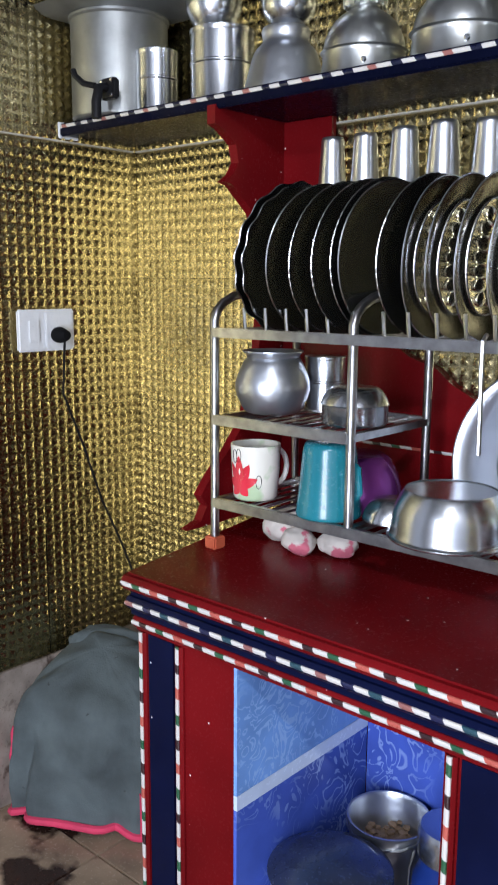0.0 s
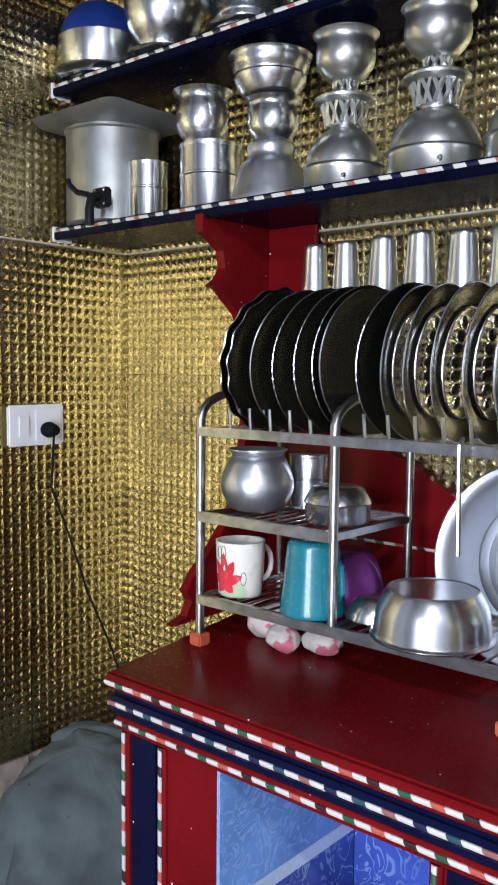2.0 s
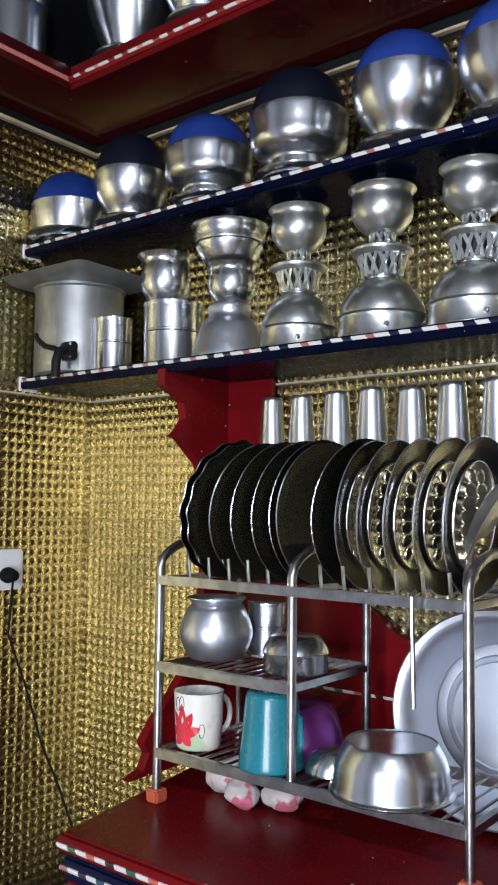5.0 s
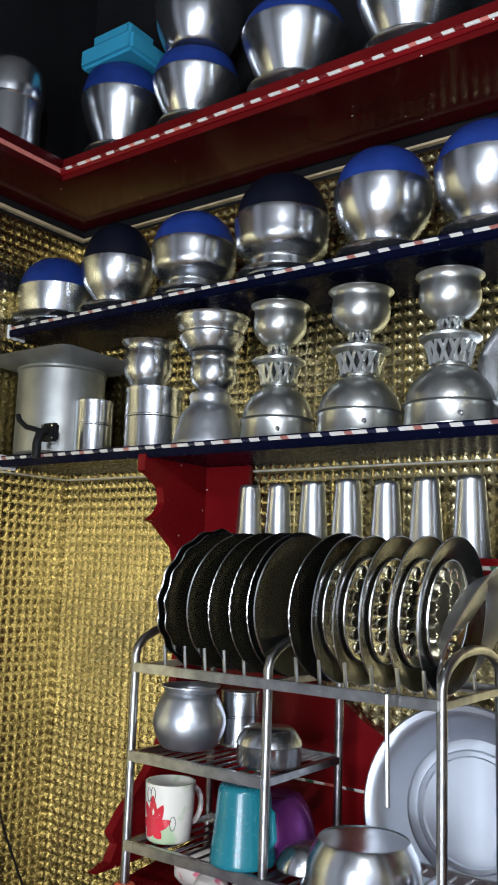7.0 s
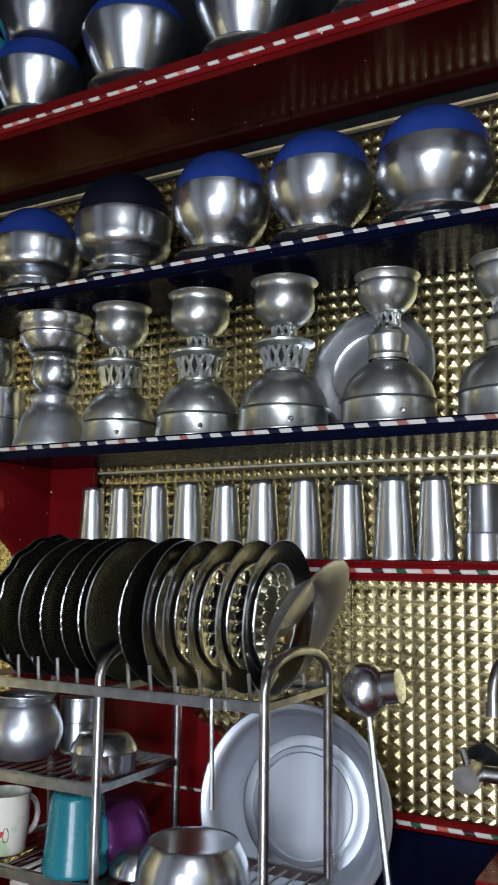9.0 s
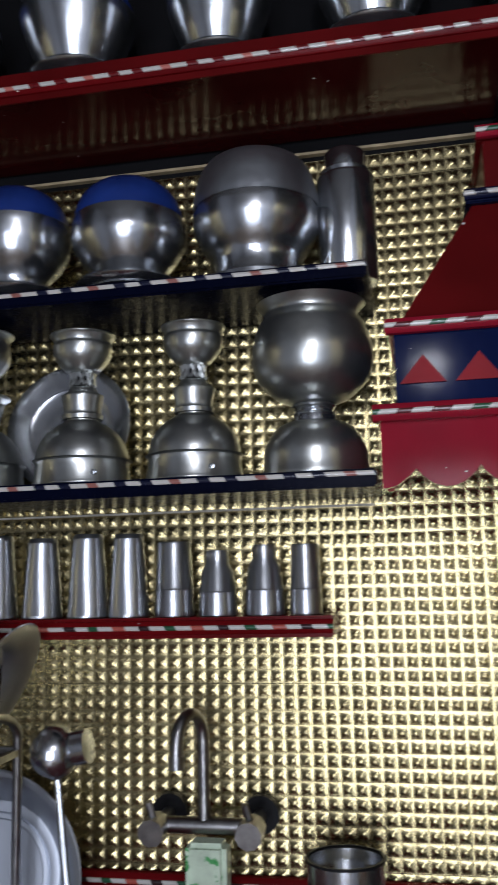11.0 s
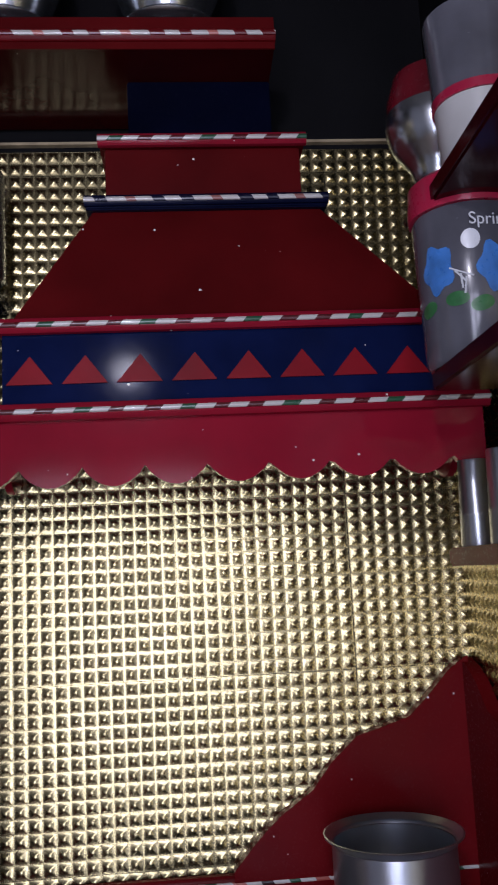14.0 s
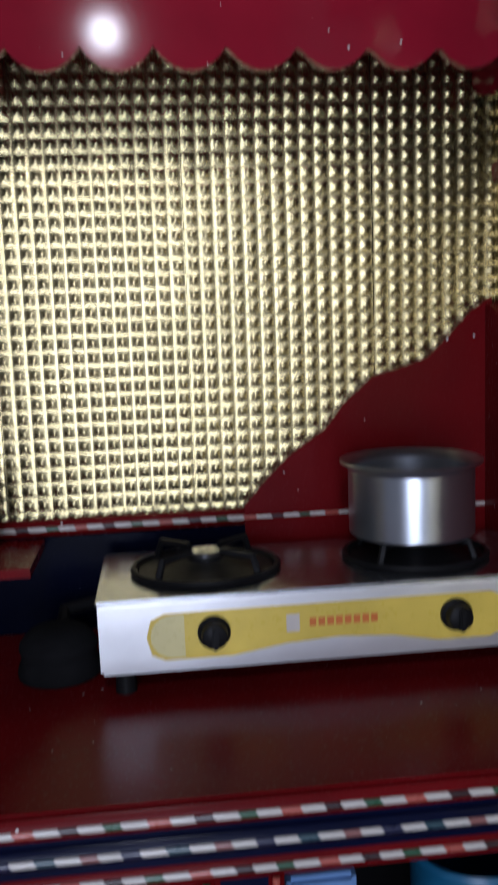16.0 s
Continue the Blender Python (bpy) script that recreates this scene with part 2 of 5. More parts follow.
# ---- builders ----
def root(name, x, y, z, label="", category="", group="", kind="", rz=0):
    ob = new(name)
    ob.empty_display_size = 0.05
    ob.matrix_world = pose(x, y, z + H, 0, 0, rz)
    return tagged(ob, label, category, group, kind)


def part(name, bm, material, parent, label=""):
    me = bpy.data.meshes.new(name)
    bmesh.ops.recalc_face_normals(bm, faces=bm.faces)
    bm.to_mesh(me)
    bm.free()
    me.materials.append(material)
    me.polygons.foreach_set("use_smooth", [True] * len(me.polygons))
    me.set_sharp_from_angle(angle=radians(38))
    ob = new(name, me)
    ob.parent = parent
    return tagged(ob, label)


def box(x0, y0, z0, x1, y1, z1, bev=0.0, bm=None):
    bm = bm or bmesh.new()
    r = bmesh.ops.create_cube(bm, size=1)
    for v in r["verts"]:
        v.co = Vector((x0 + (v.co.x + 0.5) * (x1 - x0), y0 + (v.co.y + 0.5) * (y1 - y0), z0 + (v.co.z + 0.5) * (z1 - z0)))
    if bev:
        es = list({e for v in r["verts"] for e in v.link_edges})
        bmesh.ops.bevel(bm, geom=es, offset=bev, segments=2, affect="EDGES")
    return bm


def lathe(profile, n=36, bm=None, at=(0, 0, 0), turn=None):
    bm = bm or bmesh.new()
    rings = []
    for r, z in profile:
        if r < 1e-5:
            ps = [(0, 0, z)]
        else:
            ps = [(r * math.cos(2 * math.pi * i / n), r * math.sin(2 * math.pi * i / n), z) for i in range(n)]
        ring = []
        for p in ps:
            p = Vector(p)
            if turn:
                p = turn @ p
            ring.append(bm.verts.new(p + Vector(at)))
        rings.append(ring)
    for a, b in zip(rings, rings[1:]):
        for i in range(n):
            j = (i + 1) % n
            if len(a) == 1 and len(b) == 1:
                break
            if len(a) == 1:
                bm.faces.new((a[0], b[i], b[j]))
            elif len(b) == 1:
                bm.faces.new((a[i], a[j], b[0]))
            else:
                bm.faces.new((a[i], a[j], b[j], b[i]))
    return bm


def shell(outer, t=0.002):
    """A hollow vessel: the outer profile, then back down inside it."""
    inner = [(max(r - t, 0.0), z + (t if i == 0 else 0)) for i, (r, z) in enumerate(outer)]
    return [(0, outer[0][1])] + outer + inner[::-1] + [(0, outer[0][1] + t)]


def smooth_profile(pts, k=5):
    """A rounder profile through these points."""
    out = []
    n = len(pts)
    for i in range(n - 1):
        p0, p1, p2, p3 = pts[max(i - 1, 0)], pts[i], pts[i + 1], pts[min(i + 2, n - 1)]
        for s in range(k):
            u = s / k
            out.append(tuple(0.5 * (2 * p1[c] + (p2[c] - p0[c]) * u + (2 * p0[c] - 5 * p1[c] + 4 * p2[c] - p3[c]) * u * u + (3 * p1[c] - p0[c] - 3 * p2[c] + p3[c]) * u ** 3) for c in (0, 1)))
    out.append(pts[-1])
    return [(max(r, 0.0), z) for r, z in out]


def tube(points, r, n=8, bm=None, caps=True):
    bm = bm or bmesh.new()
    pts = [Vector(p) for p in points]
    rings = []
    side = None
    for i, p in enumerate(pts):
        d = (pts[min(i + 1, len(pts) - 1)] - pts[max(i - 1, 0)]).normalized()
        if side is None:
            side = d.orthogonal().normalized()
        else:
            side = (side - d * side.dot(d)).normalized()
        up = d.cross(side)
        rings.append([bm.verts.new(p + (side * math.cos(2 * math.pi * k / n) + up * math.sin(2 * math.pi * k / n)) * r) for k in range(n)])
    for a, b in zip(rings, rings[1:]):
        for k in range(n):
            bm.faces.new((a[k], a[(k + 1) % n], b[(k + 1) % n], b[k]))
    if caps:
        bm.faces.new(rings[0])
        bm.faces.new(rings[-1][::-1])
    return bm


def prism(poly, axis, a, b, bm=None):
    """The polygon of two coordinates, drawn out along the third axis from a to b."""
    bm = bm or bmesh.new()

    def co(p, w):
        return Vector((w, *p)) if axis == "x" else Vector((p[0], w, p[1])) if axis == "y" else Vector((*p, w))
    va, vb = [bm.verts.new(co(p, a)) for p in poly], [bm.verts.new(co(p, b)) for p in poly]
    n = len(poly)
    bm.faces.new(va)
    bm.faces.new(vb[::-1])
    for i in range(n):
        bm.faces.new((va[i], vb[i], vb[(i + 1) % n], va[(i + 1) % n]))
    return bm


def arc(cx, cy, r, a0, a1, n):
    return [(cx + r * math.cos(radians(a0 + (a1 - a0) * i / n)), cy + r * math.sin(radians(a0 + (a1 - a0) * i / n))) for i in range(n + 1)]


# ---- the room ----
def wall(name, bm, material):
    r = root(name, 0, 0, 0, kind="structure")
    part("wall_face", bm, material, r)
    return r


floor = root("floor", 0, 0, -H, kind="structure")
part("slab", box(-0.15, YS - 0.15, -0.1, XW + 0.15, 0.15, -0.008), M_GROUT, floor)
# shade over the tiles is put into these walls' colour, as far as y -1.16
wall_north = wall("wall_north", box(-0.15, 0.006, -H, XW + 0.15, 0.15, 2.45), M_SHADE)
wall_west = wall("wall_west", box(-0.15, -1.16, -H, -0.006, 0.006, 2.45), M_SHADE)
part("plaster_face", box(-0.15, YS, -H, -0.006, -1.1602, 2.45), M_PLASTER, wall_west)
wall_east = wall("wall_east", box(XW + 0.006, -1.16, -H, XW + 0.15, 0.006, 2.45), M_SHADE)
part("plaster_face", box(XW + 0.006, YS, -H, XW + 0.15, -1.1602, 2.45), M_PLASTER, wall_east)
south = bmesh.new()
for b in ((-0.15, -H, WX0, 2.45), (WX1, -H, XW + 0.15, 2.45), (WX0, -H, WX1, WZ0), (WX0, WZ1, WX1, 2.45)):
    box(b[0], YS - 0.15, b[1], b[2], YS, b[3], bm=south)
wall_south = wall("wall_south", south, M_PLASTER)
ceiling = wall("ceiling", box(-0.15, YS - 0.15, 2.45, XW + 0.15, 0.15, 2.55), M_CEIL)
door = root("door_1", 0, YS, 0, kind="structure")
for name, b in (("door_frame", (WX0, -0.1, WZ0, WX0 + 0.05, -0.02, WZ1)), ("door_frame", (WX1 - 0.05, -0.1, WZ0, WX1, -0.02, WZ1)),
                ("door_frame", (WX0 + 0.05, -0.1, WZ0, WX1 - 0.05, -0.02, WZ0 + 0.05)), ("door_frame", (WX0 + 0.05, -0.1, WZ1 - 0.05, WX1 - 0.05, -0.02, WZ1)),
                ("mullion", (1.68, -0.1, WZ0 + 0.05, 1.78, -0.015, WZ1 - 0.05))):
    part(name, box(*b, bev=0.004), M_WHITEPL, door)
bulb = root("hanging_bulb", BULB[0], BULB[1], BULB[2], "bare hanging bulb on a black cord under the ceiling", "lamp")
part("cord", tube([(0, 0, 0.13), (0.002, 0, 0.6), (0, 0, 2.45 - BULB[2])], 0.003, 6), M_CORD, bulb)
part("holder", lathe([(0, 0.055), (0.02, 0.055), (0.022, 0.06), (0.02, 0.1), (0.012, 0.125), (0, 0.13)], 20), M_BLACK, bulb, "black bulb holder")


# ---- the long counter ----
CX0, CX1, CY = 0.573, XW - 0.012, -0.533
counter = root("counter", 0, 0, -H, "dark red painted masonry counter with dashed white beads and navy bands", "counter")


def up(bm):
    bmesh.ops.translate(bm, verts=bm.verts, vec=(0, 0, H))
    return bm


part("top", prism([(CX0, CY + 0.002), (CX1, CY + 0.002), (CX1, -0.0225), (0.478, -0.0225)], "z", H - 0.028, H), M_RED, counter)
HALF = [(-0.004, -0.013), (0.004, -0.012), (0.009, -0.006), (0.010, 0.0), (0.009, 0.006), (0.004, 0.012), (-0.004, 0.013)]


def bead_x(name, x0, x1, y, z, material, parent, s=1.0, plain=None):
    """A moulded bead with a narrow line of painted dashes along its crest."""
    if plain:
        part(name, prism([(y - a * s, z + b * s) for a, b in HALF], "x", x0, x1), plain, parent)
        y -= 0.0105 * s
    return part("dash_line", prism([(y - a * 0.25, z + b * 0.29) for a, b in HALF], "x", x0, x1), material, parent)


def bead_z(name, z0, z1, x, y, material, parent, s=1.0, plain=None):
    if plain:
        part(name, prism([(x + b * s, y - a * s) for a, b in HALF], "z", z0, z1), plain, parent)
        y -= 0.0105 * s
    return part("dash_line", prism([(x + b * 0.29, y - a * 0.25) for a, b in HALF], "z", z0, z1), material, parent)


bead_x("bead", CX0 - 0.004, CX1, CY, H - 0.016, M_BEAD, counter, 1.0, M_RED)
part("navy_band", up(box(CX0 + 0.004, CY + 0.004, -0.072, CX1, CY + 0.05, -0.029)), M_NAVY, counter)
bead_x("bead", CX0 + 0.002, CX1, CY + 0.003, H - 0.050, M_BEADN, counter, 0.9, M_NAVY)
part("red_band", up(box(CX0 + 0.008, CY + 0.012, -0.1, CX1, CY + 0.06, -0.0725)), M_RED, counter)
bead_x("bead", CX0 + 0.006, CX1, CY + 0.012, H - 0.085, M_BEAD, counter, 0.8, M_RED)
YP = -0.515
for x0, x1 in ((0.579, 0.79), (1.15, 2.085)):
    part("panel", up(box(x0, YP + 0.004, -H, x1, YP + 0.022, -0.1005)), M_RED, counter)
for x0 in (0.603, 1.172, 2.02):
    part("navy_band", up(box(x0, YP - 0.001, -H, x0 + 0.058, YP + 0.0035, -0.104)), M_NAVY, counter)
for x in (0.588, 0.675, 1.157, 1.245, 2.005, 2.078):
    bead_z("bead", 0, H - 0.104, x, YP + 0.003, M_BEADV, counter, 0.75, M_RED)
part("side_panel", up(box(0.579, YP + 0.0225, -H, 0.79, -0.012, -0.0285)), M_RED, counter)
part("upstand", up(box(0.5, -0.02, 0.0, CX1, -0.004, 0.150)), M_SHELF, counter)
bead_x("bead", 0.62, CX1, -0.014, H + 0.164, M_BEAD, counter, 1.0, M_RED)
# the niches under it, lined with blue tiles
NB = -0.15
part("niche_side", up(box(0.7905, YP + 0.004, -0.318, 0.797, NB, -0.03)), M_BLUETILE, counter)
part("niche_border", up(box(0.7905, YP + 0.004, -0.343, 0.798, NB, -0.3185)), M_STRIPE, counter)
part("niche_side", up(box(0.7905, YP + 0.004, -H, 0.797, NB, -0.3435)), M_DEEPTILE, counter)
part("niche_back", up(box(0.7985, NB, -H, 2.077, NB + 0.01, -0.03)), M_DEEPTILE, counter)
# the gloom of the stove niche is painted: near-black back and side
part("niche_back", up(box(2.0855, NB + 0.1, -H, CX1, NB + 0.11, -0.03)), M_SHADE, counter)
for x0, x1 in ((0.80, 1.149),):
    part("niche_border", up(box(x0, NB - 0.004, -0.13, x1, NB - 0.0005, -0.108)), M_STRIPE, counter)
part("niche_side", up(box(1.15, YP + 0.0225, -H, 1.157, NB - 0.005, -0.03)), M_DEEPTILE, counter)
part("niche_side", up(box(2.078, YP + 0.0225, -H, 2.085, NB + 0.11, -0.03)), M_SHADE, counter)


# ---- boards with a wavy edge ----
def wave_board(name, profile, axis, a, b, label):
    r = root(name, 0, 0, 0, label, "board")
    part("board", prism(profile, axis, a, b), M_RED, r)
    return r


BX0, BX1 = 0.455, 0.475
low = [(-0.30, 0.0), (-0.262, 0.012), (-0.246, 0.04), (-0.262, 0.062), (-0.236, 0.095), (-0.19, 0.135), (-0.135, 0.195), (-0.10, 0.30), (-0.085, 0.42), (-0.09, 0.54), (-0.115, 0.6),
       (-0.175, 0.648), (-0.196, 0.652), (-0.172, 0.668), (-0.158, 0.69), (-0.165, 0.722), (-0.205, 0.747), (-0.222, 0.752), (-0.222, 0.785), (-0.006, 0.785), (-0.006, 0.0)]
wave_board("side_board", low, "x", BX0, BX1, "red wooden side board with a scalloped front edge")
curve = [(0.48, 0.0), (0.48, 0.45), (0.60, 0.43), (0.70, 0.385), (0.78, 0.335), (0.84, 0.315), (0.87, 0.29), (0.915, 0.268), (0.97, 0.255), (1.02, 0.22), (1.06, 0.178), (1.06, 0.0)]
wave_board("splash_board", [(x, z) for x, z in curve], "y", -0.026, -0.004, "red wooden splash board with a wavy top edge")

wave_board("back_board", [(0.4755, 0.451), (0.4755, 0.779), (0.592, 0.779), (0.592, 0.592), (0.539, 0.592), (0.539, 0.442)], "y", -0.024, -0.010, "plain red wooden panel on the wall under the shelf")
ecurve = [(2.107, 0.0), (2.107, 0.182), (2.145, 0.225), (2.183, 0.26), (2.238, 0.297), (2.27, 0.337), (2.314, 0.375), (2.352, 0.385), (2.401, 0.4), (2.435, 0.431), (2.471, 0.469), (2.502, 0.49), (2.506, 0.49), (2.506, 0.0)]
wave_board("splash_board", ecurve, "y", -0.026, -0.004, "red wooden splash board with a wavy top edge by the stove")
scurve = [(-0.006, 0.0), (-0.006, 0.485), (-0.05, 0.475), (-0.088, 0.455), (-0.13, 0.42), (-0.18, 0.405), (-0.25, 0.39), (-0.33, 0.33), (-0.4, 0.27), (-0.47, 0.2), (-0.5, 0.12), (-0.52, 0.0)]
wave_board("splash_board", scurve, "x", XW - 0.026, XW - 0.004, "red wooden splash board with wavy edge along the side wall")

# ---- shelves ----
SX1 = 1.765


def shelf(name, z, depth, x1, label):
    r = root(name, 0, 0, z, label, "shelf", "wall shelves")
    part("board", box(0.002, -depth + 0.012, -0.016, x1, -0.004, 0.008, 0.003), M_SHELF, r)
    part("front_edge", box(0.002, -depth, -0.018, x1, -depth + 0.0118, 0.0085, 0.003), M_SHELF, r)
    bead_x("bead", 0.002, x1, -depth + 0.001, 0.002, M_SHELFBEAD, r, 0.55)
    part("end_bracket", box(0.001, -depth - 0.004, -0.022, 0.006, -depth + 0.05, 0.012, 0.002), M_WHITEPL, r, "white end bracket")
    return r


Z1, Z2, Z3 = 0.796, 1.111, 1.454
shelf("wall_shelf", Z1, 0.218, SX1, "navy wooden shelf with dashed white edge, full of steel ware")
shelf("wall_shelf", Z2, 0.218, SX1, "navy wooden shelf with dashed white edge, full of domed bowls")
loft = root("loft_shelf", 0, 0, Z3, "dark red corner loft shelf with a dashed front bead", "shelf")
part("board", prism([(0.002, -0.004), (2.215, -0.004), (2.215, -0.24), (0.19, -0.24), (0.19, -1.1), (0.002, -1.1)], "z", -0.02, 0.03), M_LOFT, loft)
part("front_strip", box(0.19, -0.2435, -0.021, 2.216, -0.2402, 0.031), M_OXBLOOD, loft)
bead_x("bead", 0.19, 2.217, -0.244, 0.0, M_LOFTBEAD, loft, 0.8, M_RED)
part("bead", prism([(0.1915 + a * 0.25, b * 0.42) for a, b in HALF], "y", -1.1, -0.25), dashed("loft_dash_side", RED, [(WHITE, 1.4), ((0.5, 0.15, 0.12), 0.8), (WHITE, 1.4), (RED, 1.0), (WHITE, 1.2), (RED, 1.0)], 0.160), loft)
cupshelf = root("cup_shelf", 0, 0, 0.575, "narrow dark red shelf with a dashed front edge for cups", "shelf")
part("board", box(0.54, -0.096, -0.017, 1.683, -0.004, 0.016, 0.003), M_RED, cupshelf)
bead_x("bead", 0.54, 1.683, -0.0965, 0.0, M_BEAD, cupshelf, 0.9, M_RED)

# ---- the hood ----
M_HOODBEAD = dashed("hood_dash", RED, [(WHITE, 1.1), (GREEN, 0.9), (WHITE, 1.1), ((0.09, 0.01, 0.012), 0.9), (WHITE, 1.1), ((0.09, 0.01, 0.012), 0.9)], 0.150, slant=-0.8)
hood = root("range_hood", 0, 0, 0.776, "dark red range hood with navy band, triangles and scalloped valance", "range hood")
B0 = -0.776


def slab(name, x0, x1, y, z0, z1, material, t=0.014, parent=hood):
    return part(name, box(x0, y, z0 + B0, x1, y + t, z1 + B0, 0.002), material, parent)


HX0, HX1, HYF = 1.775, 2.492, -0.237
prof = [(HX0, 0.872 + B0)]
for k in range(0, 91):
    x = HX0 + (HX1 - HX0) * k / 90
    u = ((x - 1.8215) / 0.0885) % 1.0
    prof.append((x, 0.802 + B0 - 0.030 * math.sin(math.pi * u) ** 0.7))
prof += [(HX1, 0.872 + B0)]
clean = [prof[0]]
for p in prof[1:]:
    if (Vector(p) - Vector(clean[-1])).length > 1e-4:
        clean.append(p)
part("valance", prism(clean, "y", HYF, HYF + 0.014), M_CRIMSON, hood)
for x in (HX0, HX1 - 0.012):
    pr_ = [(HYF + 0.0145, 0.872 + B0)] + [(HYF + 0.0145 + 0.21 * k / 24, 0.806 + B0 - 0.024 * abs(math.sin(math.pi * k / 12))) for k in range(25)] + [(-0.006, 0.872 + B0)]
    part("side_valance", prism(pr_, "x", x, x + 0.012), M_CRIMSON, hood)
slab("bead_board", HX0 - 0.006, HX1 + 0.006, HYF - 0.006, 0.8725, 0.886, M_CRIMSON, 0.23)
bead_x("bead", HX0 - 0.010, HX1 + 0.008, HYF - 0.007, 0.879 + B0, M_HOODBEAD, hood, 1.0, M_CRIMSON)
slab("navy_band", 1.800, 2.462, HYF + 0.004, 0.8865, 0.997, M_BAND, 0.22)
for i in range(8):
    c = 1.838 + 0.0782 * i
    part("triangle", prism([(c - 0.032, 0.921 + B0), (c + 0.033, 0.921 + B0), (c + 0.002, 0.962 + B0)], "y", HYF + 0.0005, HYF + 0.0036), M_REDROUGH, hood)
slab("top_board", 1.792, 2.470, HYF - 0.004, 0.9975, 1.013, M_CRIMSON, 0.225)
bead_x("bead", 1.788, 2.474, HYF - 0.004, 1.005 + B0, M_HOODBEAD, hood, 0.9, M_CRIMSON)
cap = bmesh.new()
lo = [(1.81, HYF + 0.012), (2.452, HYF + 0.012), (2.452, -0.006), (1.81, -0.006)]
hi = [(1.927, -0.168), (2.283, -0.168), (2.283, -0.006), (1.927, -0.006)]
a = [cap.verts.new((x, y, 1.0135 + B0)) for x, y in lo]
b = [cap.verts.new((x, y, 1.206 + B0)) for x, y in hi]
cap.faces.new(a)
cap.faces.new(b[::-1])
for i in range(4):
    cap.faces.new((a[i], b[i], b[(i + 1) % 4], a[(i + 1) % 4]))
part("canopy", cap, M_OXBLOOD, hood)
slab("neck_board", 1.917, 2.293, -0.178, 1.2065, 1.226, M_NAVY, 0.17)
bead_x("bead", 1.915, 2.295, -0.179, 1.220 + B0, M_SHELFBEAD, hood, 0.7, M_NAVY)
slab("neck", 1.948, 2.255, -0.170, 1.2265, 1.310, M_OXBLOOD, 0.162)
slab("cap_board", 1.940, 2.263, -0.181, 1.3105, 1.326, M_RED, 0.174)
bead_x("bead", 1.938, 2.265, -0.182, 1.318 + B0, M_HOODBEAD, hood, 0.8, M_CRIMSON)
slab("flue", 1.985, 2.215, -0.155, 1.3265, 1.433, M_SHELF, 0.149)


# ---- steel ware ----
def domed_bowl(x, y, z, r, rim, top, foot, cover, label, shape="round"):
    """A footed steel bowl with a rounded cover rising out of it."""
    ob = root("footed_bowl", x, y, z, label, "bowl", "domed bowls")
    if shape == "round":
        p = [(foot * 0.96, 0.004), (foot * 0.78, 0.012), (foot * 0.74, rim * 0.22), (r * 0.80, rim * 0.42), (r * 0.985, rim * 0.66), (r, rim * 0.86), (r * 0.965, rim)]
    elif shape == "flat":
        p = [(foot * 0.93, 0.004), (foot * 0.93, 0.012), (r * 0.95, rim * 0.55), (r, rim)]
    elif shape == "step":
        p = [(foot * 1.0, 0.004), (foot * 0.88, 0.014), (foot * 0.84, rim * 0.28), (foot * 0.88, rim * 0.36), (r * 0.93, rim * 0.52), (r * 0.975, rim * 0.72), (r, rim * 0.94), (r * 0.99, rim)]
    else:
        p = [(foot * 0.80, 0.012), (foot * 0.74, 0.028), (foot * 0.79, rim * 0.32), (r * 0.84, rim * 0.52), (r * 0.95, rim * 0.70), (r * 0.995, rim * 0.90), (r, rim)]
    part("body", lathe(smooth_profile([(0.0, 0.004)] + p, 4)), M_STEEL, ob)
    part("foot", lathe([(0, 0), (foot * 0.80, 0), (foot * 0.86, 0.006), (foot * 1.16, 0.013), (foot * 1.21, 0.017), (foot * 1.17, 0.021), (foot * 0.80, 0.028), (0, 0.028)]), M_STEEL, ob)
    if cover:
        h = top - rim
        rc = r * 0.96
        q = [(rc * math.cos(math.pi / 2 * k / 9) ** 0.86, rim - 0.004 + h * math.sin(math.pi / 2 * k / 9)) for k in range(10)]
        q[-1] = (0, q[-1][1])
        part("cover", lathe([(0, rim - 0.0045)] + q), cover, ob, "rounded cover")
    return ob


S2 = Z2 + 0.0085
YV = -0.122
for x, r, rim, top, foot, cov, shp in ((0.085, 0.094, 0.090, 0.176, 0.086, M_BLUE, "flat"), (0.280, 0.084, 0.126, 0.226, 0.066, M_BLACKBLUE, "cone"), (0.508, 0.092, 0.122, 0.202, 0.066, M_BLUE, "step"),
                                       (0.737, 0.096, 0.134, 0.230, 0.072, M_BLACKBLUE, "step"), (0.962, 0.092, 0.140, 0.224, 0.070, M_BLUE, "cone"), (1.163, 0.093, 0.138, 0.216, 0.070, M_BLUE, "cone"),
                                       (1.366, 0.096, 0.132, 0.210, 0.074, M_BLUE, "round")):
    domed_bowl(x, -0.146 if x < 0.2 else -0.137, S2, r, rim, top, foot, cov, "footed steel bowl with a rounded %s cover on a shelf" % ("black" if cov is M_BLACKBLUE else "blue"), shp)
ob = root("bowl_pair", 1.583, YV, S2, "large footed steel bowl with a second bowl turned over it", "bowl")
part("lower_bowl", lathe(smooth_profile([(0, 0.004), (0.085, 0.004), (0.076, 0.012), (0.074, 0.045), (0.090, 0.068), (0.103, 0.094), (0.106, 0.118), (0.105, 0.130)], 4)), M_STEEL, ob)
part("upper_bowl", lathe(smooth_profile([(0.1055, 0.1305), (0.104, 0.150), (0.096, 0.184), (0.080, 0.211), (0.055, 0.222), (0.02, 0.226), (0, 0.226)], 4)), M_ALU, ob)
part("foot", lathe([(0, 0), (0.092, 0), (0.092, 0.007), (0, 0.008)]), M_STEEL, ob)
ob = root("canister", 1.732, -0.105, S2, "tall steel canister with a stepped lid", "canister")
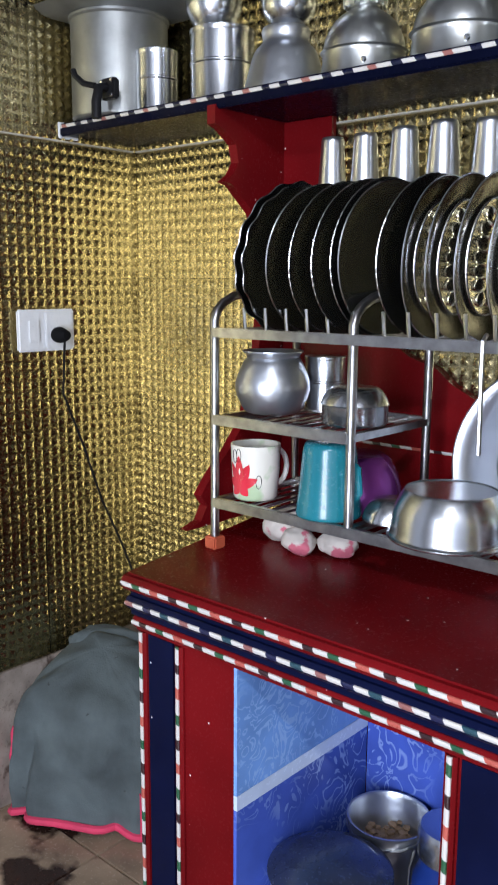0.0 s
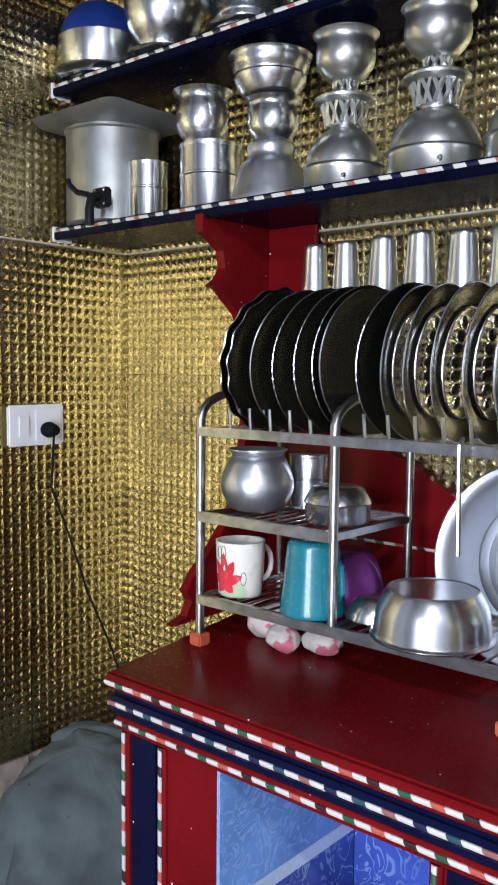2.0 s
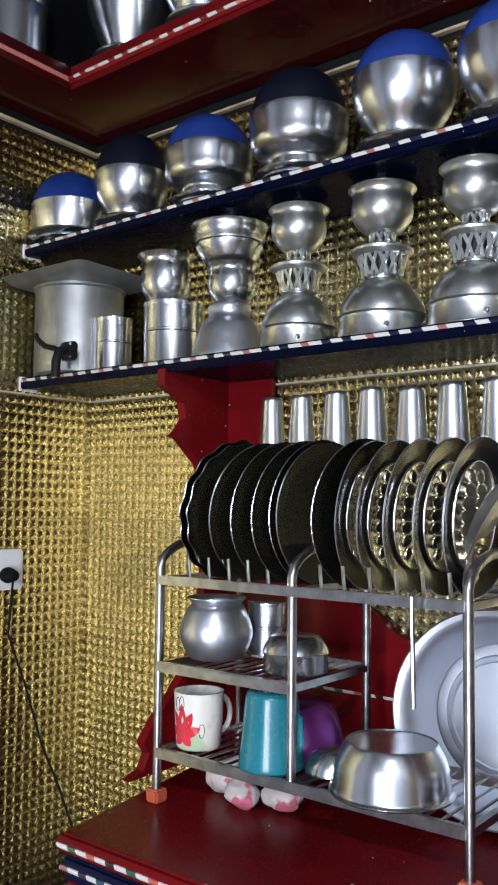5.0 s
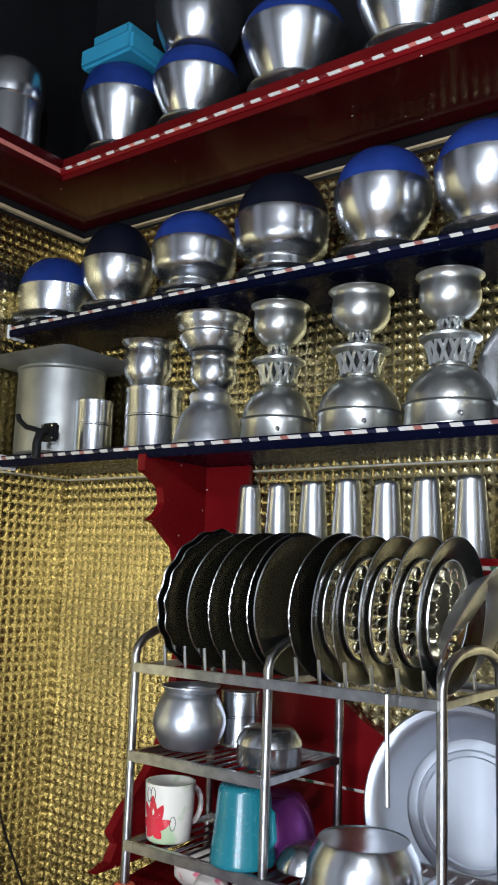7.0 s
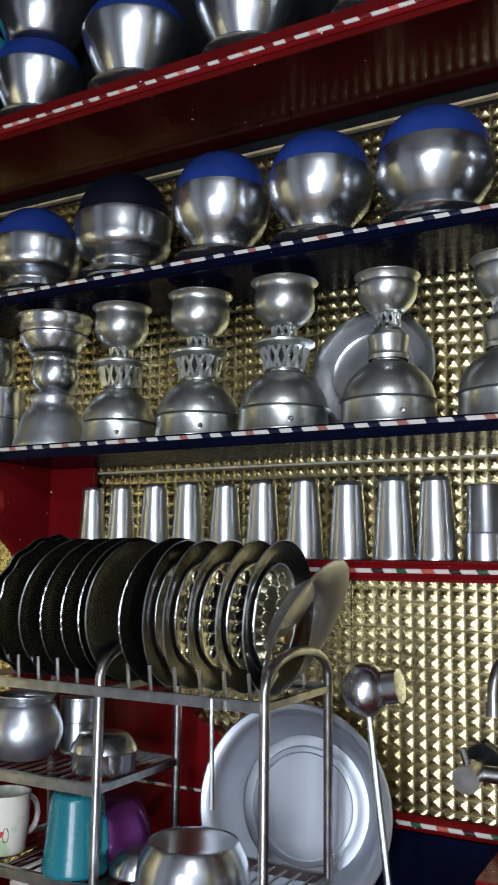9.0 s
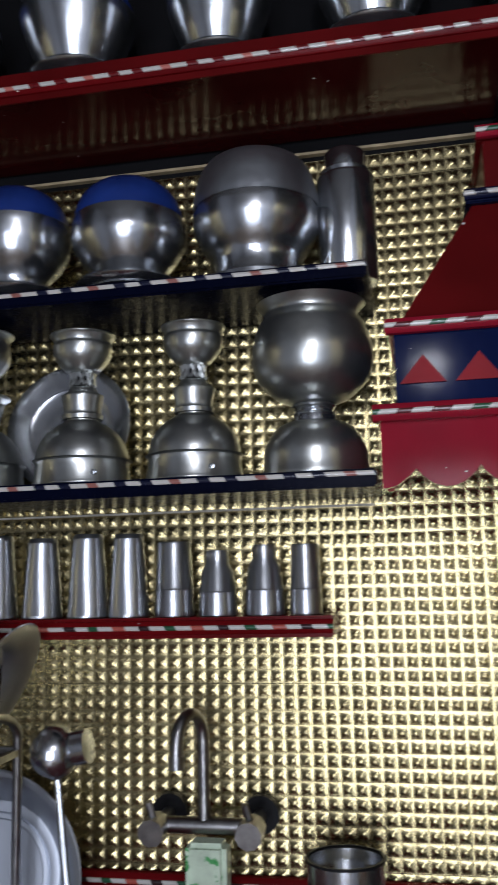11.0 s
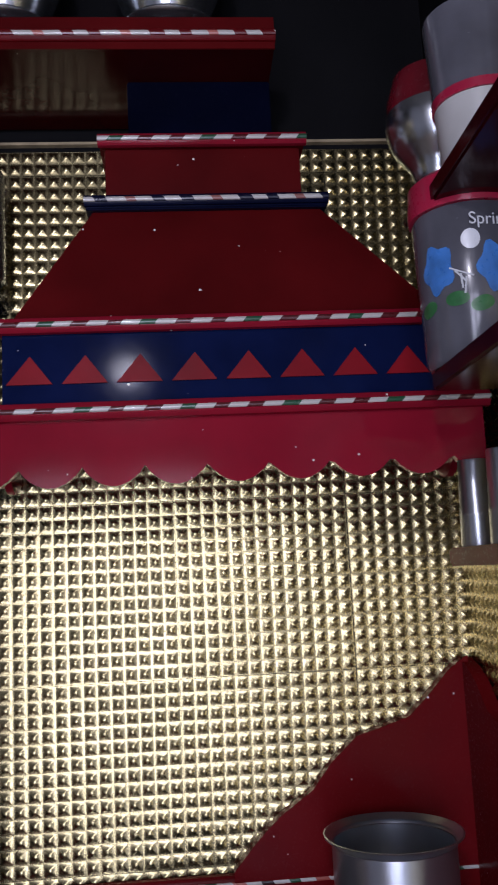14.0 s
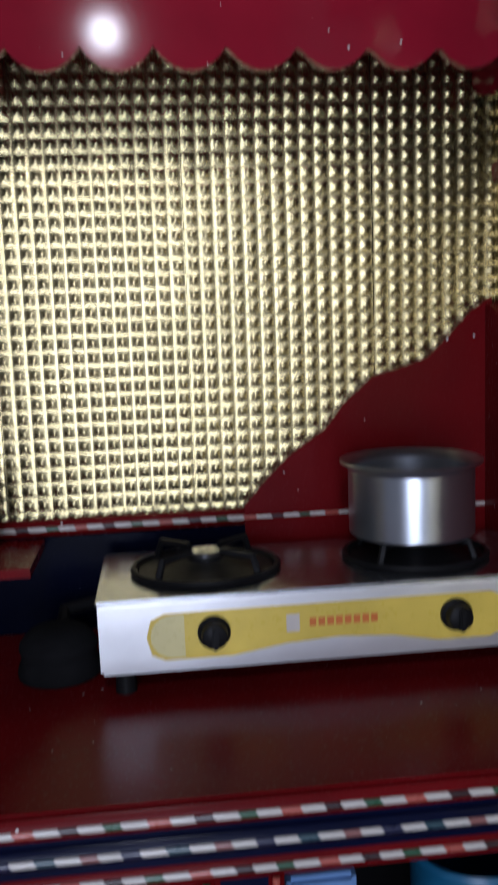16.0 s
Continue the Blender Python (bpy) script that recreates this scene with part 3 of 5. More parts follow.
part("body", lathe([(0, 0), (0.046, 0), (0.048, 0.003), (0.048, 0.178), (0.046, 0.183), (0, 0.183)]), M_STEEL, ob)
part("lid", lathe([(0, 0.1835), (0.040, 0.1835), (0.041, 0.192), (0.034, 0.194), (0.034, 0.224), (0.031, 0.228), (0, 0.228)]), M_STEEL, ob)

S1 = Z1 + 0.0085
ob = root("water_pot", 0.114, -0.138, S1, "tall dented aluminium pot with a black tap at its base", "pot")
part("body", lathe([(0, 0), (0.098, 0), (0.102, 0.004), (0.102, 0.195), (0.106, 0.199), (0.106, 0.204), (0.098, 0.204), (0.098, 0.199), (0, 0.199)], 40), M_DULL, ob)
tap = part("tap", box(0.075, -0.118, 0.018, 0.118, -0.100, 0.058, 0.004), M_BLACK, ob, "black tap plate")
part("spout", tube([(0.096, -0.118, 0.04), (0.096, -0.136, 0.036), (0.096, -0.143, 0.01), (0.096, -0.143, -0.022)], 0.010, 10), M_BLACK, tap)
part("lever", tube([(0.09, -0.14, 0.04), (0.066, -0.15, 0.046), (0.046, -0.154, 0.062), (0.040, -0.154, 0.074)], 0.006, 8), M_BLACK, tap)
for dx, dz in ((0.081, 0.024), (0.112, 0.024), (0.081, 0.052), (0.112, 0.052)):
    part("rivet", lathe([(0.004, 0), (0.003, 0.002), (0, 0.003)], 10, at=(dx, -0.1182, dz), turn=Matrix.Rotation(radians(90), 3, "X")), M_STEEL, tap)
ob = root("serving_tray", 0.125, -0.145, S1 + 0.2045, "shallow square aluminium tray laid on the pot", "tray")
tray = bmesh.new()
sq = []
for s, z in ((0.112, 0.002), (0.135, 0.012), (0.150, 0.022), (0.153, 0.022), (0.137, 0.008), (0.113, 0.0)):
    ring = [tray.verts.new((px_ * 0.95, py_ * 0.85, z)) for px_, py_ in [(cx * (s - 0.03) + 0.03 * math.cos(radians(a0 + k * 22.5)), cy * (s - 0.03) + 0.03 * math.sin(radians(a0 + k * 22.5))) for cx, cy, a0 in ((1, 1, 0), (-1, 1, 90), (-1, -1, 180), (1, -1, 270)) for k in range(5)]]
    sq.append(ring)
tray.faces.new(sq[0])
tray.faces.new(sq[-1][::-1])
for r0, r1 in zip(sq, sq[1:]):
    for k in range(20):
        tray.faces.new((r0[k], r0[(k + 1) % 20], r1[(k + 1) % 20], r1[k]))
part("tray", tray, M_DULL, ob)


def ribbed_can(x, y, z, r, h, label, name="canister"):
    ob = root(name, x, y, z, label, "canister")
    p = [(0, 0), (r, 0), (r * 1.02, 0.002), (r, 0.006), (r, h * 0.52), (r * 1.035, h * 0.535), (r * 1.035, h * 0.555), (r, h * 0.57), (r, h * 0.93), (0, h * 0.93)]
    part("body", lathe(p), M_STEEL, ob)
    part("lid", lathe([(0, h * 0.932), (r * 1.02, h * 0.932), (r * 1.03, h * 0.945), (r * 1.03, h * 0.99), (r * 0.99, h), (0, h)]), M_STEEL, ob)
    return ob


ribbed_can(0.238, -0.145, S1, 0.042, 0.122, "small ribbed steel canister on a shelf")
ribbed_can(0.397, -0.12, S1, 0.062, 0.138, "ribbed steel tiffin box on a shelf", "tiffin_box")


def rim_bowl(x, y, z, r, h, label, material=M_STEEL, waist=0.62, name="bowl"):
    ob = root(name, x, y, z, label, "bowl", "stacked bowls")
    p = smooth_profile([(r * 0.45, 0.0), (r * 0.55, 0.004), (r * 0.84, h * 0.3), (r * 0.88, h * 0.62), (r * 0.82, h * 0.86), (r, h)], 4)
    part("body", lathe(shell(p)), material, ob)
    return ob


rim_bowl(0.379, -0.125, S1 + 0.139, 0.062, 0.105, "dented steel bowl with a flared rim on the tiffin box")
ob = root("bowl", 0.557, YV, S1, "steel bowl turned upside down at the foot of a stack", "bowl", "stacked bowls")
part("body", lathe(smooth_profile([(0.075, 0), (0.077, 0.004), (0.070, 0.03), (0.058, 0.07), (0.042, 0.09), (0.042, 0.113), (0, 0.114)], 3)), M_ALU, ob)
rim_bowl(0.563, YV, S1 + 0.1145, 0.056, 0.08, "steel bowl in the middle of a stack")
ob = root("bowl", 0.555, YV, S1 + 0.195, "wide ribbed steel bowl on top of a stack", "bowl", "stacked bowls")
part("body", lathe(shell(smooth_profile([(0.035, 0), (0.052, 0.008), (0.066, 0.03), (0.070, 0.042), (0.066, 0.046), (0.074, 0.06), (0.076, 0.074), (0.080, 0.080)], 4))), M_STEEL, ob)


def lattice(r0, z0, r1, z1, n, w):
    """Crossing slanting strips round a collar, with diamond holes between them."""
    out = []
    for i in range(n):
        for s in (-1, 1):
            pts = []
            for k in range(5):
                u = k / 4
                a = 2 * math.pi * (i + s * 0.75 * u - s * 0.375) / n
                r = r0 + (r1 - r0) * u - 0.0015 * math.sin(math.pi * u)
                pts.append((r * math.cos(a), r * math.sin(a), z0 + (z1 - z0) * u))
            out.append(tube(pts, w, 4))
    return out


def sieve_stand(x, y, z, r, scale, pierced, label):
    """A domed base, a pierced collar, a neck and a cup on top: one stacked steel piece."""
    ob = root("incense_stand", x, y, z, label, "stand", "steel stands")
    ob.scale = (1, 1, 1.03)
    s = scale
    part("skirt", lathe(smooth_profile([(r * 0.97, 0), (r, 0.003), (r * 0.985, 0.008), (r * 0.955, 0.022), (r * 0.945, 0.036), (r * 0.955, 0.040), (r * 0.93, 0.044), (0, 0.0445)], 3)), M_PEWTER, ob)
    part("dome_base", lathe([(r * 0.935 * max(math.cos(u), 0.36), 0.0445 + 0.068 * math.sin(u) ** 1.05) for u in [math.pi / 2 * k / 14 for k in range(13)]] + [(0.028 * s, 0.1125), (0, 0.113)]), M_PEWTER, ob)
    if pierced:
        # black filler behind the strips paints the shade in the holes
        core = part("collar_shade", lathe([(0.026 * s, 0.113), (0.030 * s, 0.130), (0.038 * s, 0.151), (0, 0.151)]), M_BLACK, ob, "black core painting the shade inside the collar")
        for g in lattice(0.032 * s, 0.113, 0.041 * s, 0.149, 13, 0.0046):
            part("strip", g, M_PEWTER, core)
        part("collar_foot", lathe([(0.031 * s, 0.111), (0.034 * s, 0.114), (0.031 * s, 0.118), (0.027 * s, 0.118)]), M_PEWTER, ob)
        part("collar_rim", lathe([(0.040 * s, 0.1475), (0.047 * s, 0.1505), (0.054 * s, 0.155), (0.055 * s, 0.159), (0.051 * s, 0.162), (0.024 * s, 0.167), (0, 0.167)]), M_PEWTER, ob)
    else:
        part("collar", lathe(smooth_profile([(0.036 * s, 0.111), (0.037 * s, 0.118), (0.034 * s, 0.121), (0.035 * s, 0.134), (0.038 * s, 0.148), (0.036 * s, 0.152), (0.027 * s, 0.157), (0.022 * s, 0.165), (0, 0.167)], 3)), M_PEWTER, ob)
    # the neck too has a black filler for the shade between its strips
    neck = part("neck_shade", lathe([(0.017 * s, 0.1672), (0.016 * s, 0.187), (0, 0.187)]), M_BLACK, ob)
    for g in lattice(0.022 * s, 0.167, 0.021 * s, 0.188, 10, 0.0034):
        part("strip", g, M_PEWTER, neck)
    c, zt = 0.060 * s, 0.268 if pierced else 0.252
    part("cup", lathe(shell(smooth_profile([(0.020, 0.188), (c * 0.55, 0.193), (c * 0.84, 0.213), (c * 0.90, 0.232), (c * 0.86, zt - 0.014), (c * 0.94, zt - 0.005), (c, zt - 0.002), (c * 0.985, zt)], 4), 0.002)), M_PEWTER, ob)
    part("stud", lathe([(0.005, 0), (0.004, 0.003), (0, 0.004)], 10, at=(r * 0.55, -r * 0.80, 0.018), turn=Matrix.Rotation(radians(90), 3, "X")), M_STEEL, ob)
    return ob


for x, r, s, pi_ in ((0.728, 0.074, 0.98, True), (0.910, 0.081, 1.02, True), (1.086, 0.082, 1.0, True), (1.278, 0.082, 0.92, False), (1.471, 0.080, 0.90, False)):
    sieve_stand(x, YV, S1, r, s, pi_, "tarnished steel stand with %s collar and small cup on top" % ("pierced" if pi_ else "turned"))
ob = root("dinner_plate", 1.222, -0.036, S1, "shiny steel plate leaning upright against the tiled wall", "plate")
part("plate", lathe(smooth_profile([(0, 0), (0.071, 0.0), (0.078, 0.007), (0.086, 0.009), (0.112, 0.014), (0.115, 0.016), (0.112, 0.0175), (0.086, 0.0115), (0.076, 0.0095), (0.069, 0.0025), (0, 0.0025)], 2), 48, at=(0, 0, 0.115), turn=Matrix.Rotation(radians(80), 3, "X")), M_STEEL, ob)
ob = root("incense_stand", 1.668, YV, S1, "steel dome with a large round dark steel pot set on it", "stand", "steel stands")
part("dome_base", lathe(smooth_profile([(0.084, 0), (0.085, 0.004), (0.082, 0.02), (0.080, 0.045), (0.066, 0.072), (0.045, 0.086), (0, 0.09)], 3)), M_PEWTER, ob)
part("collar", lathe(smooth_profile([(0.036, 0.088), (0.034, 0.1), (0.030, 0.106), (0.036, 0.112), (0.033, 0.118)], 3)), M_STEEL, ob)
part("pot", lathe(shell(smooth_profile([(0.03, 0.1185), (0.055, 0.124), (0.088, 0.155), (0.097, 0.195), (0.088, 0.238), (0.076, 0.258), (0.078, 0.268), (0.088, 0.279)], 4))), M_PEWTER, ob)


def loft_bowl(x, y, r, h, label, cover=M_BLUE, rise=0.054):
    ob = root("mixing_bowl", x, y, Z3 + 0.0305, label, "bowl", "loft bowls")
    part("body", lathe(shell(smooth_profile([(r * 0.55, 0.030), (r * 0.58, 0.040), (r * 0.78, h * 0.54), (r * 0.94, h * 0.82), (r, h * 0.96), (r * 1.01, h)], 4), 0.003)), M_STEEL, ob)
    part("foot", lathe([(0, 0), (r * 0.50, 0), (r * 0.55, 0.010), (r * 0.84, 0.022), (r * 0.875, 0.026), (r * 0.84, 0.031), (r * 0.60, 0.036), (0, 0.036)]), M_STEEL, ob)
    if cover:
        part("cover", lathe([(r * 0.97, h - 0.012), (r * 0.96, h + 0.3 * rise), (r * 0.86, h + 0.65 * rise), (r * 0.5, h + 0.93 * rise), (0, h + rise)]), cover, ob, "blue cover")
    return ob


YL = -0.150
loft_bowl(0.270, -0.145, 0.096, 0.160, "steel bowl with a navy cover on the loft", rise=0.088)
loft_bowl(0.504, YL, 0.096, 0.132, "steel bowl with a navy cover under another bowl", rise=0.066)
ob = root("mixing_bowl", 0.504, YL, Z3 + 0.0305 + 0.1985, "steel bowl stacked on a covered bowl", "bowl", "loft bowls")
part("body", lathe(shell(smooth_profile([(0.055, 0), (0.07, 0.01), (0.092, 0.06), (0.1, 0.11)], 4))), M_STEEL, ob)
for x, r, h in ((0.763, 0.108, 0.150), (1.022, 0.102, 0.145), (1.278, 0.102, 0.145), (1.532, 0.09, 0.14), (1.792, 0.1, 0.16), (2.055, 0.1, 0.16)):
    loft_bowl(x, YL, r, h, "large steel bowl with a navy cover on the loft")
ob = root("storage_box", 0.263, -0.145, Z3 + 0.0305 + 0.2485, "bright cyan plastic box with a clip lid on a covered bowl", "box")
part("body", box(-0.085, -0.06, 0, 0.085, 0.06, 0.052, 0.008), M_CYAN, ob)
part("lid", box(-0.062, -0.045, 0.0522, 0.062, 0.045, 0.088, 0.008), M_CYAN, ob)
ob = root("steel_pot", 0.09, -0.33, Z3 + 0.0305, "steel pot under a second pot on the loft", "pot")
part("body", lathe([(0, 0), (0.07, 0), (0.074, 0.004), (0.074, 0.12), (0.078, 0.124), (0, 0.124)]), M_STEEL, ob)
ob = root("steel_pot", 0.09, -0.33, Z3 + 0.0305 + 0.1245, "round steel pot turned over a second pot", "pot")
part("body", lathe(smooth_profile([(0.076, 0), (0.08, 0.03), (0.07, 0.08), (0.04, 0.105), (0, 0.11)], 4)), M_STEEL, ob)


# ---- cups ----
M_SATIN = dented(mat("satin_steel", (0.54, 0.56, 0.59), 0.29, metal=0.96, vary=0.08, scale=14, rvary=0.03), 16, 0.0008)


def cup(x, y, z, r, h, label, shape=0):
    ob = root("tumbler", x, y, z, label, "tumbler", "steel tumblers")
    if shape == 0:
        p = [(r, 0), (r * 1.02, 0.003), (r * 0.99, 0.006), (r * 0.74, h * 0.93), (r * 0.76, h * 0.945), (r * 0.70, h * 0.985), (r * 0.66, h), (0, h)]
    elif shape == 1:
        p = [(r, 0), (r * 1.02, 0.003), (r * 0.96, h * 0.34), (r * 0.985, h * 0.36), (r * 0.95, h * 0.38), (r * 0.86, h * 0.66), (r * 0.6, h * 0.80), (r * 0.62, h * 0.94), (r * 0.56, h), (0, h)]
    else:
        p = [(r, 0), (r * 1.02, 0.003), (r * 0.97, h * 0.34), (r * 1.0, h * 0.36), (r * 0.96, h * 0.38), (r * 0.88, h * 0.97), (r * 0.84, h), (0, h)]
    part("body", lathe([(0, 0)] + p, 28), M_SATIN, ob)
    return ob


for i, (x, r, h, k) in enumerate(((0.618, 0.029, 0.140, 0), (0.691, 0.029, 0.140, 0), (0.773, 0.031, 0.142, 0), (0.850, 0.032, 0.144, 0), (0.933, 0.031, 0.138, 0), (1.012, 0.032, 0.141, 0), (1.096, 0.034, 0.142, 0), (1.179, 0.034, 0.135, 0),
                                  (1.262, 0.035, 0.140, 0), (1.335, 0.034, 0.138, 0), (1.415, 0.032, 0.122, 2), (1.489, 0.031, 0.106, 1), (1.568, 0.032, 0.113, 1), (1.636, 0.026, 0.112, 2))):
    cup(x, -0.055, 0.592, r, h, "steel tumbler turned upside down on the narrow shelf" if k == 0 else "ringed steel tumbler on the narrow shelf", k)

# ---- dish rack ----
RX0, RXM, RX1, RYF, RYB = 0.585, 0.872, 1.165, -0.338, -0.112
rack = root("dish_rack", 0, 0, 0, "worn chrome dish rack with three arched frames on orange feet", "dish rack")
ZR, ZT2, ZT1 = 0.385, 0.236, 0.088


def arch(x, z0):
    top = 0.452
    pts = [(x, RYF, z0), (x, RYF, 0.405)] + [(x, (RYF + RYB) / 2 - (RYB - RYF) / 2 * math.cos(math.pi * k / 10), 0.405 + (top - 0.405) * math.sin(math.pi * k / 10)) for k in range(1, 10)] + [(x, RYB, 0.405), (x, RYB, z0)]
    return tube(pts, 0.0078, 10)


for x, z0 in ((RX0, 0.022), (RXM, ZT1 - 0.01), (RX1, 0.022)):
    part("arch_frame", arch(x, z0), M_CHROME, rack)
for x in (RX0, RX1):
    for y in (RYF, RYB):
        part("foot", box(x - 0.014, y - 0.014, 0, x + 0.014, y + 0.014, 0.022, 0.003), M_ORANGE, rack, "orange plastic foot")
for y in (RYF - 0.004, RYB):
    part("top_rail", box(RX0, y - 0.006, ZR - 0.01, RX1, y + 0.006, ZR + 0.006, 0.002), M_CHROME, rack)
    part("low_rail", box(RX0, y - 0.006, ZT1 - 0.012, RX1, y + 0.006, ZT1 + 0.006, 0.002), M_CHROME, rack)
    part("mid_rail", box(RX0, y - 0.006, ZT2 - 0.012, RXM, y + 0.006, ZT2 + 0.006, 0.002), M_CHROME, rack)
for x in (RX0, RXM, RX1):
    part("cross_rail", box(x - 0.005, RYF, ZT1 - 0.009, x + 0.005, RYB, ZT1 + 0.003), M_CHROME, rack)
    part("cross_rail", box(x - 0.005, RYF, ZR - 0.008, x + 0.005, RYB, ZR + 0.003), M_CHROME, rack)
for x in (RX0, RXM):
    part("cross_rail", box(x - 0.005, RYF, ZT2 - 0.009, x + 0.005, RYB, ZT2 + 0.003), M_CHROME, rack)
for i in range(22):
    x = RX0 + 0.02 + i * 0.0257
    part("wire", tube([(x, RYF, ZT1), (x, RYB, ZT1)], 0.0025, 6), M_CHROME, rack)
    if x < RXM:
        part("wire", tube([(x, RYF, ZT2), (x, RYB, ZT2)], 0.0025, 6), M_CHROME, rack)
PINS = [0.638, 0.684, 0.728, 0.770, 0.811, 0.914, 0.956, 1.002, 1.047, 1.090, 1.132]
for x in PINS:
    for y in (RYF + 0.02, RYB - 0.02):
        part("pin", tube([(x, y, ZR - 0.004), (x - 0.004, y, ZR + 0.04)], 0.003, 6), M_CHROME, rack)
for y in (RYF + 0.02, RYB - 0.02):
    part("wire", tube([(RX0, y, ZR - 0.004), (RX1, y, ZR - 0.004)], 0.0035, 6), M_CHROME, rack)


# tray steel darkened in colour for the dim surroundings it mirrors
M_TRAY = mat("dark_reflecting_tray", (0.17, 0.165, 0.15), 0.2, metal=1.0, vary=0.15, scale=8, rvary=0.03)
# embossed steel; the gold wall's reflection is tinted into its colour
M_EMBOSS = mat("gold_reflecting_steel", (0.74, 0.70, 0.56), 0.2, metal=1.0, vary=0.1, scale=10, rvary=0.06)


def rack_plate(x, r, kind, lean, label, z=ZR, turn=0.0, y=-0.245):
    ob = root("dinner_plate", x, y, z, label, "plate", "plates in the rack")
    m = Matrix.Rotation(radians(turn), 3, "Z") @ Matrix.Rotation(radians(90 + lean), 3, "Y")
    n = 160 if kind in ("fluted", "beaded") else 64
    if kind == "round":
        p = [(0, 0), (r * 0.80, 0.0), (r * 0.86, 0.004), (r * 0.97, 0.008), (r, 0.0095), (r * 0.985, 0.011), (r * 0.86, 0.0062), (r * 0.79, 0.002), (0, 0.002)]
    elif kind == "deep":
        p = [(0, 0), (r * 0.55, 0.0), (r * 0.74, 0.022), (r * 0.97, 0.030), (r, 0.032), (r * 0.985, 0.0335), (r * 0.74, 0.0245), (r * 0.54, 0.0025), (0, 0.0025)]
    else:
        p = [(0, 0), (r * 0.74, 0.0), (r * 0.84, 0.006), (r * 0.98, 0.011), (r, 0.012), (r * 0.99, 0.0135), (r * 0.84, 0.0085), (r * 0.73, 0.0022), (0, 0.0022)]
    bm = lathe(p, n)
    if kind == "fluted":
        for v in bm.verts:
            q = math.hypot(v.co.x, v.co.y)
            if q > r * 0.9:
                a_ = math.atan2(v.co.y, v.co.x)
                v.co.x *= 1 + 0.018 * math.cos(16 * a_)
                v.co.y *= 1 + 0.018 * math.cos(16 * a_)
    elif kind == "tray":
        for v in bm.verts:
            v.co.y *= 0.72
    elif kind == "beaded":
        for v in bm.verts:
            if math.hypot(v.co.x, v.co.y) > r * 0.9:
                a_ = math.atan2(v.co.y, v.co.x)
                v.co.z += 0.0003 * math.cos(53 * a_)
                v.co.x *= 1 + 0.005 * math.cos(53 * a_)
                v.co.y *= 1 + 0.005 * math.cos(53 * a_)
    for v in bm.verts:
        v.co = m @ v.co + Vector((0, 0, r * math.cos(radians(lean))))
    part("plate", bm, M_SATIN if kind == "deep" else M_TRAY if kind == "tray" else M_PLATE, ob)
    if kind == "tray":
        bosses = []
        for i in range(-3, 4):
            for j in (-1, 1):
                g = lathe([(0.0112, 0.0022), (0.0104, 0.0046), (0.007, 0.0062), (0, 0.0068)], 12)
                for v in g.verts:
                    v.co = Vector((v.co.x + i * 0.0197, (v.co.y * 1.6 + j * 0.0172) * (1 - 0.05 * i * i), v.co.z))
                bosses.append(g)
        panel = lathe([(0, 0.0026), (0.076, 0.0026), (0.080, 0.0045), (0.082, 0.0024)], 48)
        for v in panel.verts:
            v.co.y *= 0.62
            v.co = m @ v.co + Vector((0, 0, r * math.cos(radians(lean))))
        part("panel", panel, M_EMBOSS, ob, "embossed middle tinted with a gold reflection")
        rims = [tube([(0.082 * math.cos(2 * math.pi * k / 48), 0.051 * math.sin(2 * math.pi * k / 48), 0.005) for k in range(49)], 0.0013, 6),
                tube([((r - 0.001) * math.cos(2 * math.pi * k / 64), 0.72 * (r - 0.001) * math.sin(2 * math.pi * k / 64), 0.0118) for k in range(65)], 0.0016, 6)]
        for g in bosses + rims:
            for v in g.verts:
                v.co = m @ v.co + Vector((0, 0, r * math.cos(radians(lean))))
        for g in bosses:
            part("boss", g, M_EMBOSS, ob)
        part("inner_rim", rims[0], M_STEEL, ob)
        part("rim", rims[1], M_STEEL, ob)
    return ob


for x, r, k, ln, tw in ((0.670, 0.125, "fluted", 9, -10), (0.683, 0.122, "fluted", 8, -10), (0.733, 0.121, "round", 7, -10), (0.777, 0.121, "beaded", 6, -10), (0.820, 0.121, "beaded", 5, -10), (0.855, 0.121, "beaded", 4, -10), (0.869, 0.119, "round", 3, -10), (0.935, 0.121, "beaded", 5, -10)):
    rack_plate(x, r, k, ln, "steel dinner plate with a %s rim standing in the rack" % ({"fluted": "fluted", "beaded": "beaded"}.get(k, "rolled")), turn=tw)
for x in (0.953, 0.991, 1.036, 1.085, 1.131):
    rack_plate(x, 0.119, "tray", 5, "embossed oval steel tray standing in the rack", turn=-12)
rack_plate(1.150, 0.118, "deep", 27, "deep steel plate leaning out at the end of the rack", turn=2, z=ZR + 0.012, y=-0.225)

# things in the rack
MT, LT = ZT2 + 0.0065, ZT1 + 0.0065
ob = root("round_pot", 0.652, -0.262, MT, "dented round aluminium pot with a wide neck in the rack", "pot")
part("body", lathe(shell(smooth_profile([(0.035, 0.0), (0.05, 0.006), (0.064, 0.035), (0.064, 0.058), (0.052, 0.088), (0.045, 0.097)], 4))), M_ALU, ob)
part("rim", lathe([(0.0435, 0.0972), (0.0455, 0.0972), (0.047, 0.102), (0.053, 0.107), (0.053, 0.109), (0.051, 0.109), (0.0445, 0.103)], 36), M_ALU, ob)
ribbed_can(0.700, -0.172, MT, 0.037, 0.098, "ribbed steel tiffin box in the rack", "tiffin_box")
ob = root("lidded_bowl", 0.826, -0.262, MT, "low steel bowl with a domed lid in the rack", "bowl")
part("body", lathe([(0, 0), (0.051, 0), (0.054, 0.004), (0.054, 0.03), (0.056, 0.033), (0, 0.033)]), M_STEEL, ob)
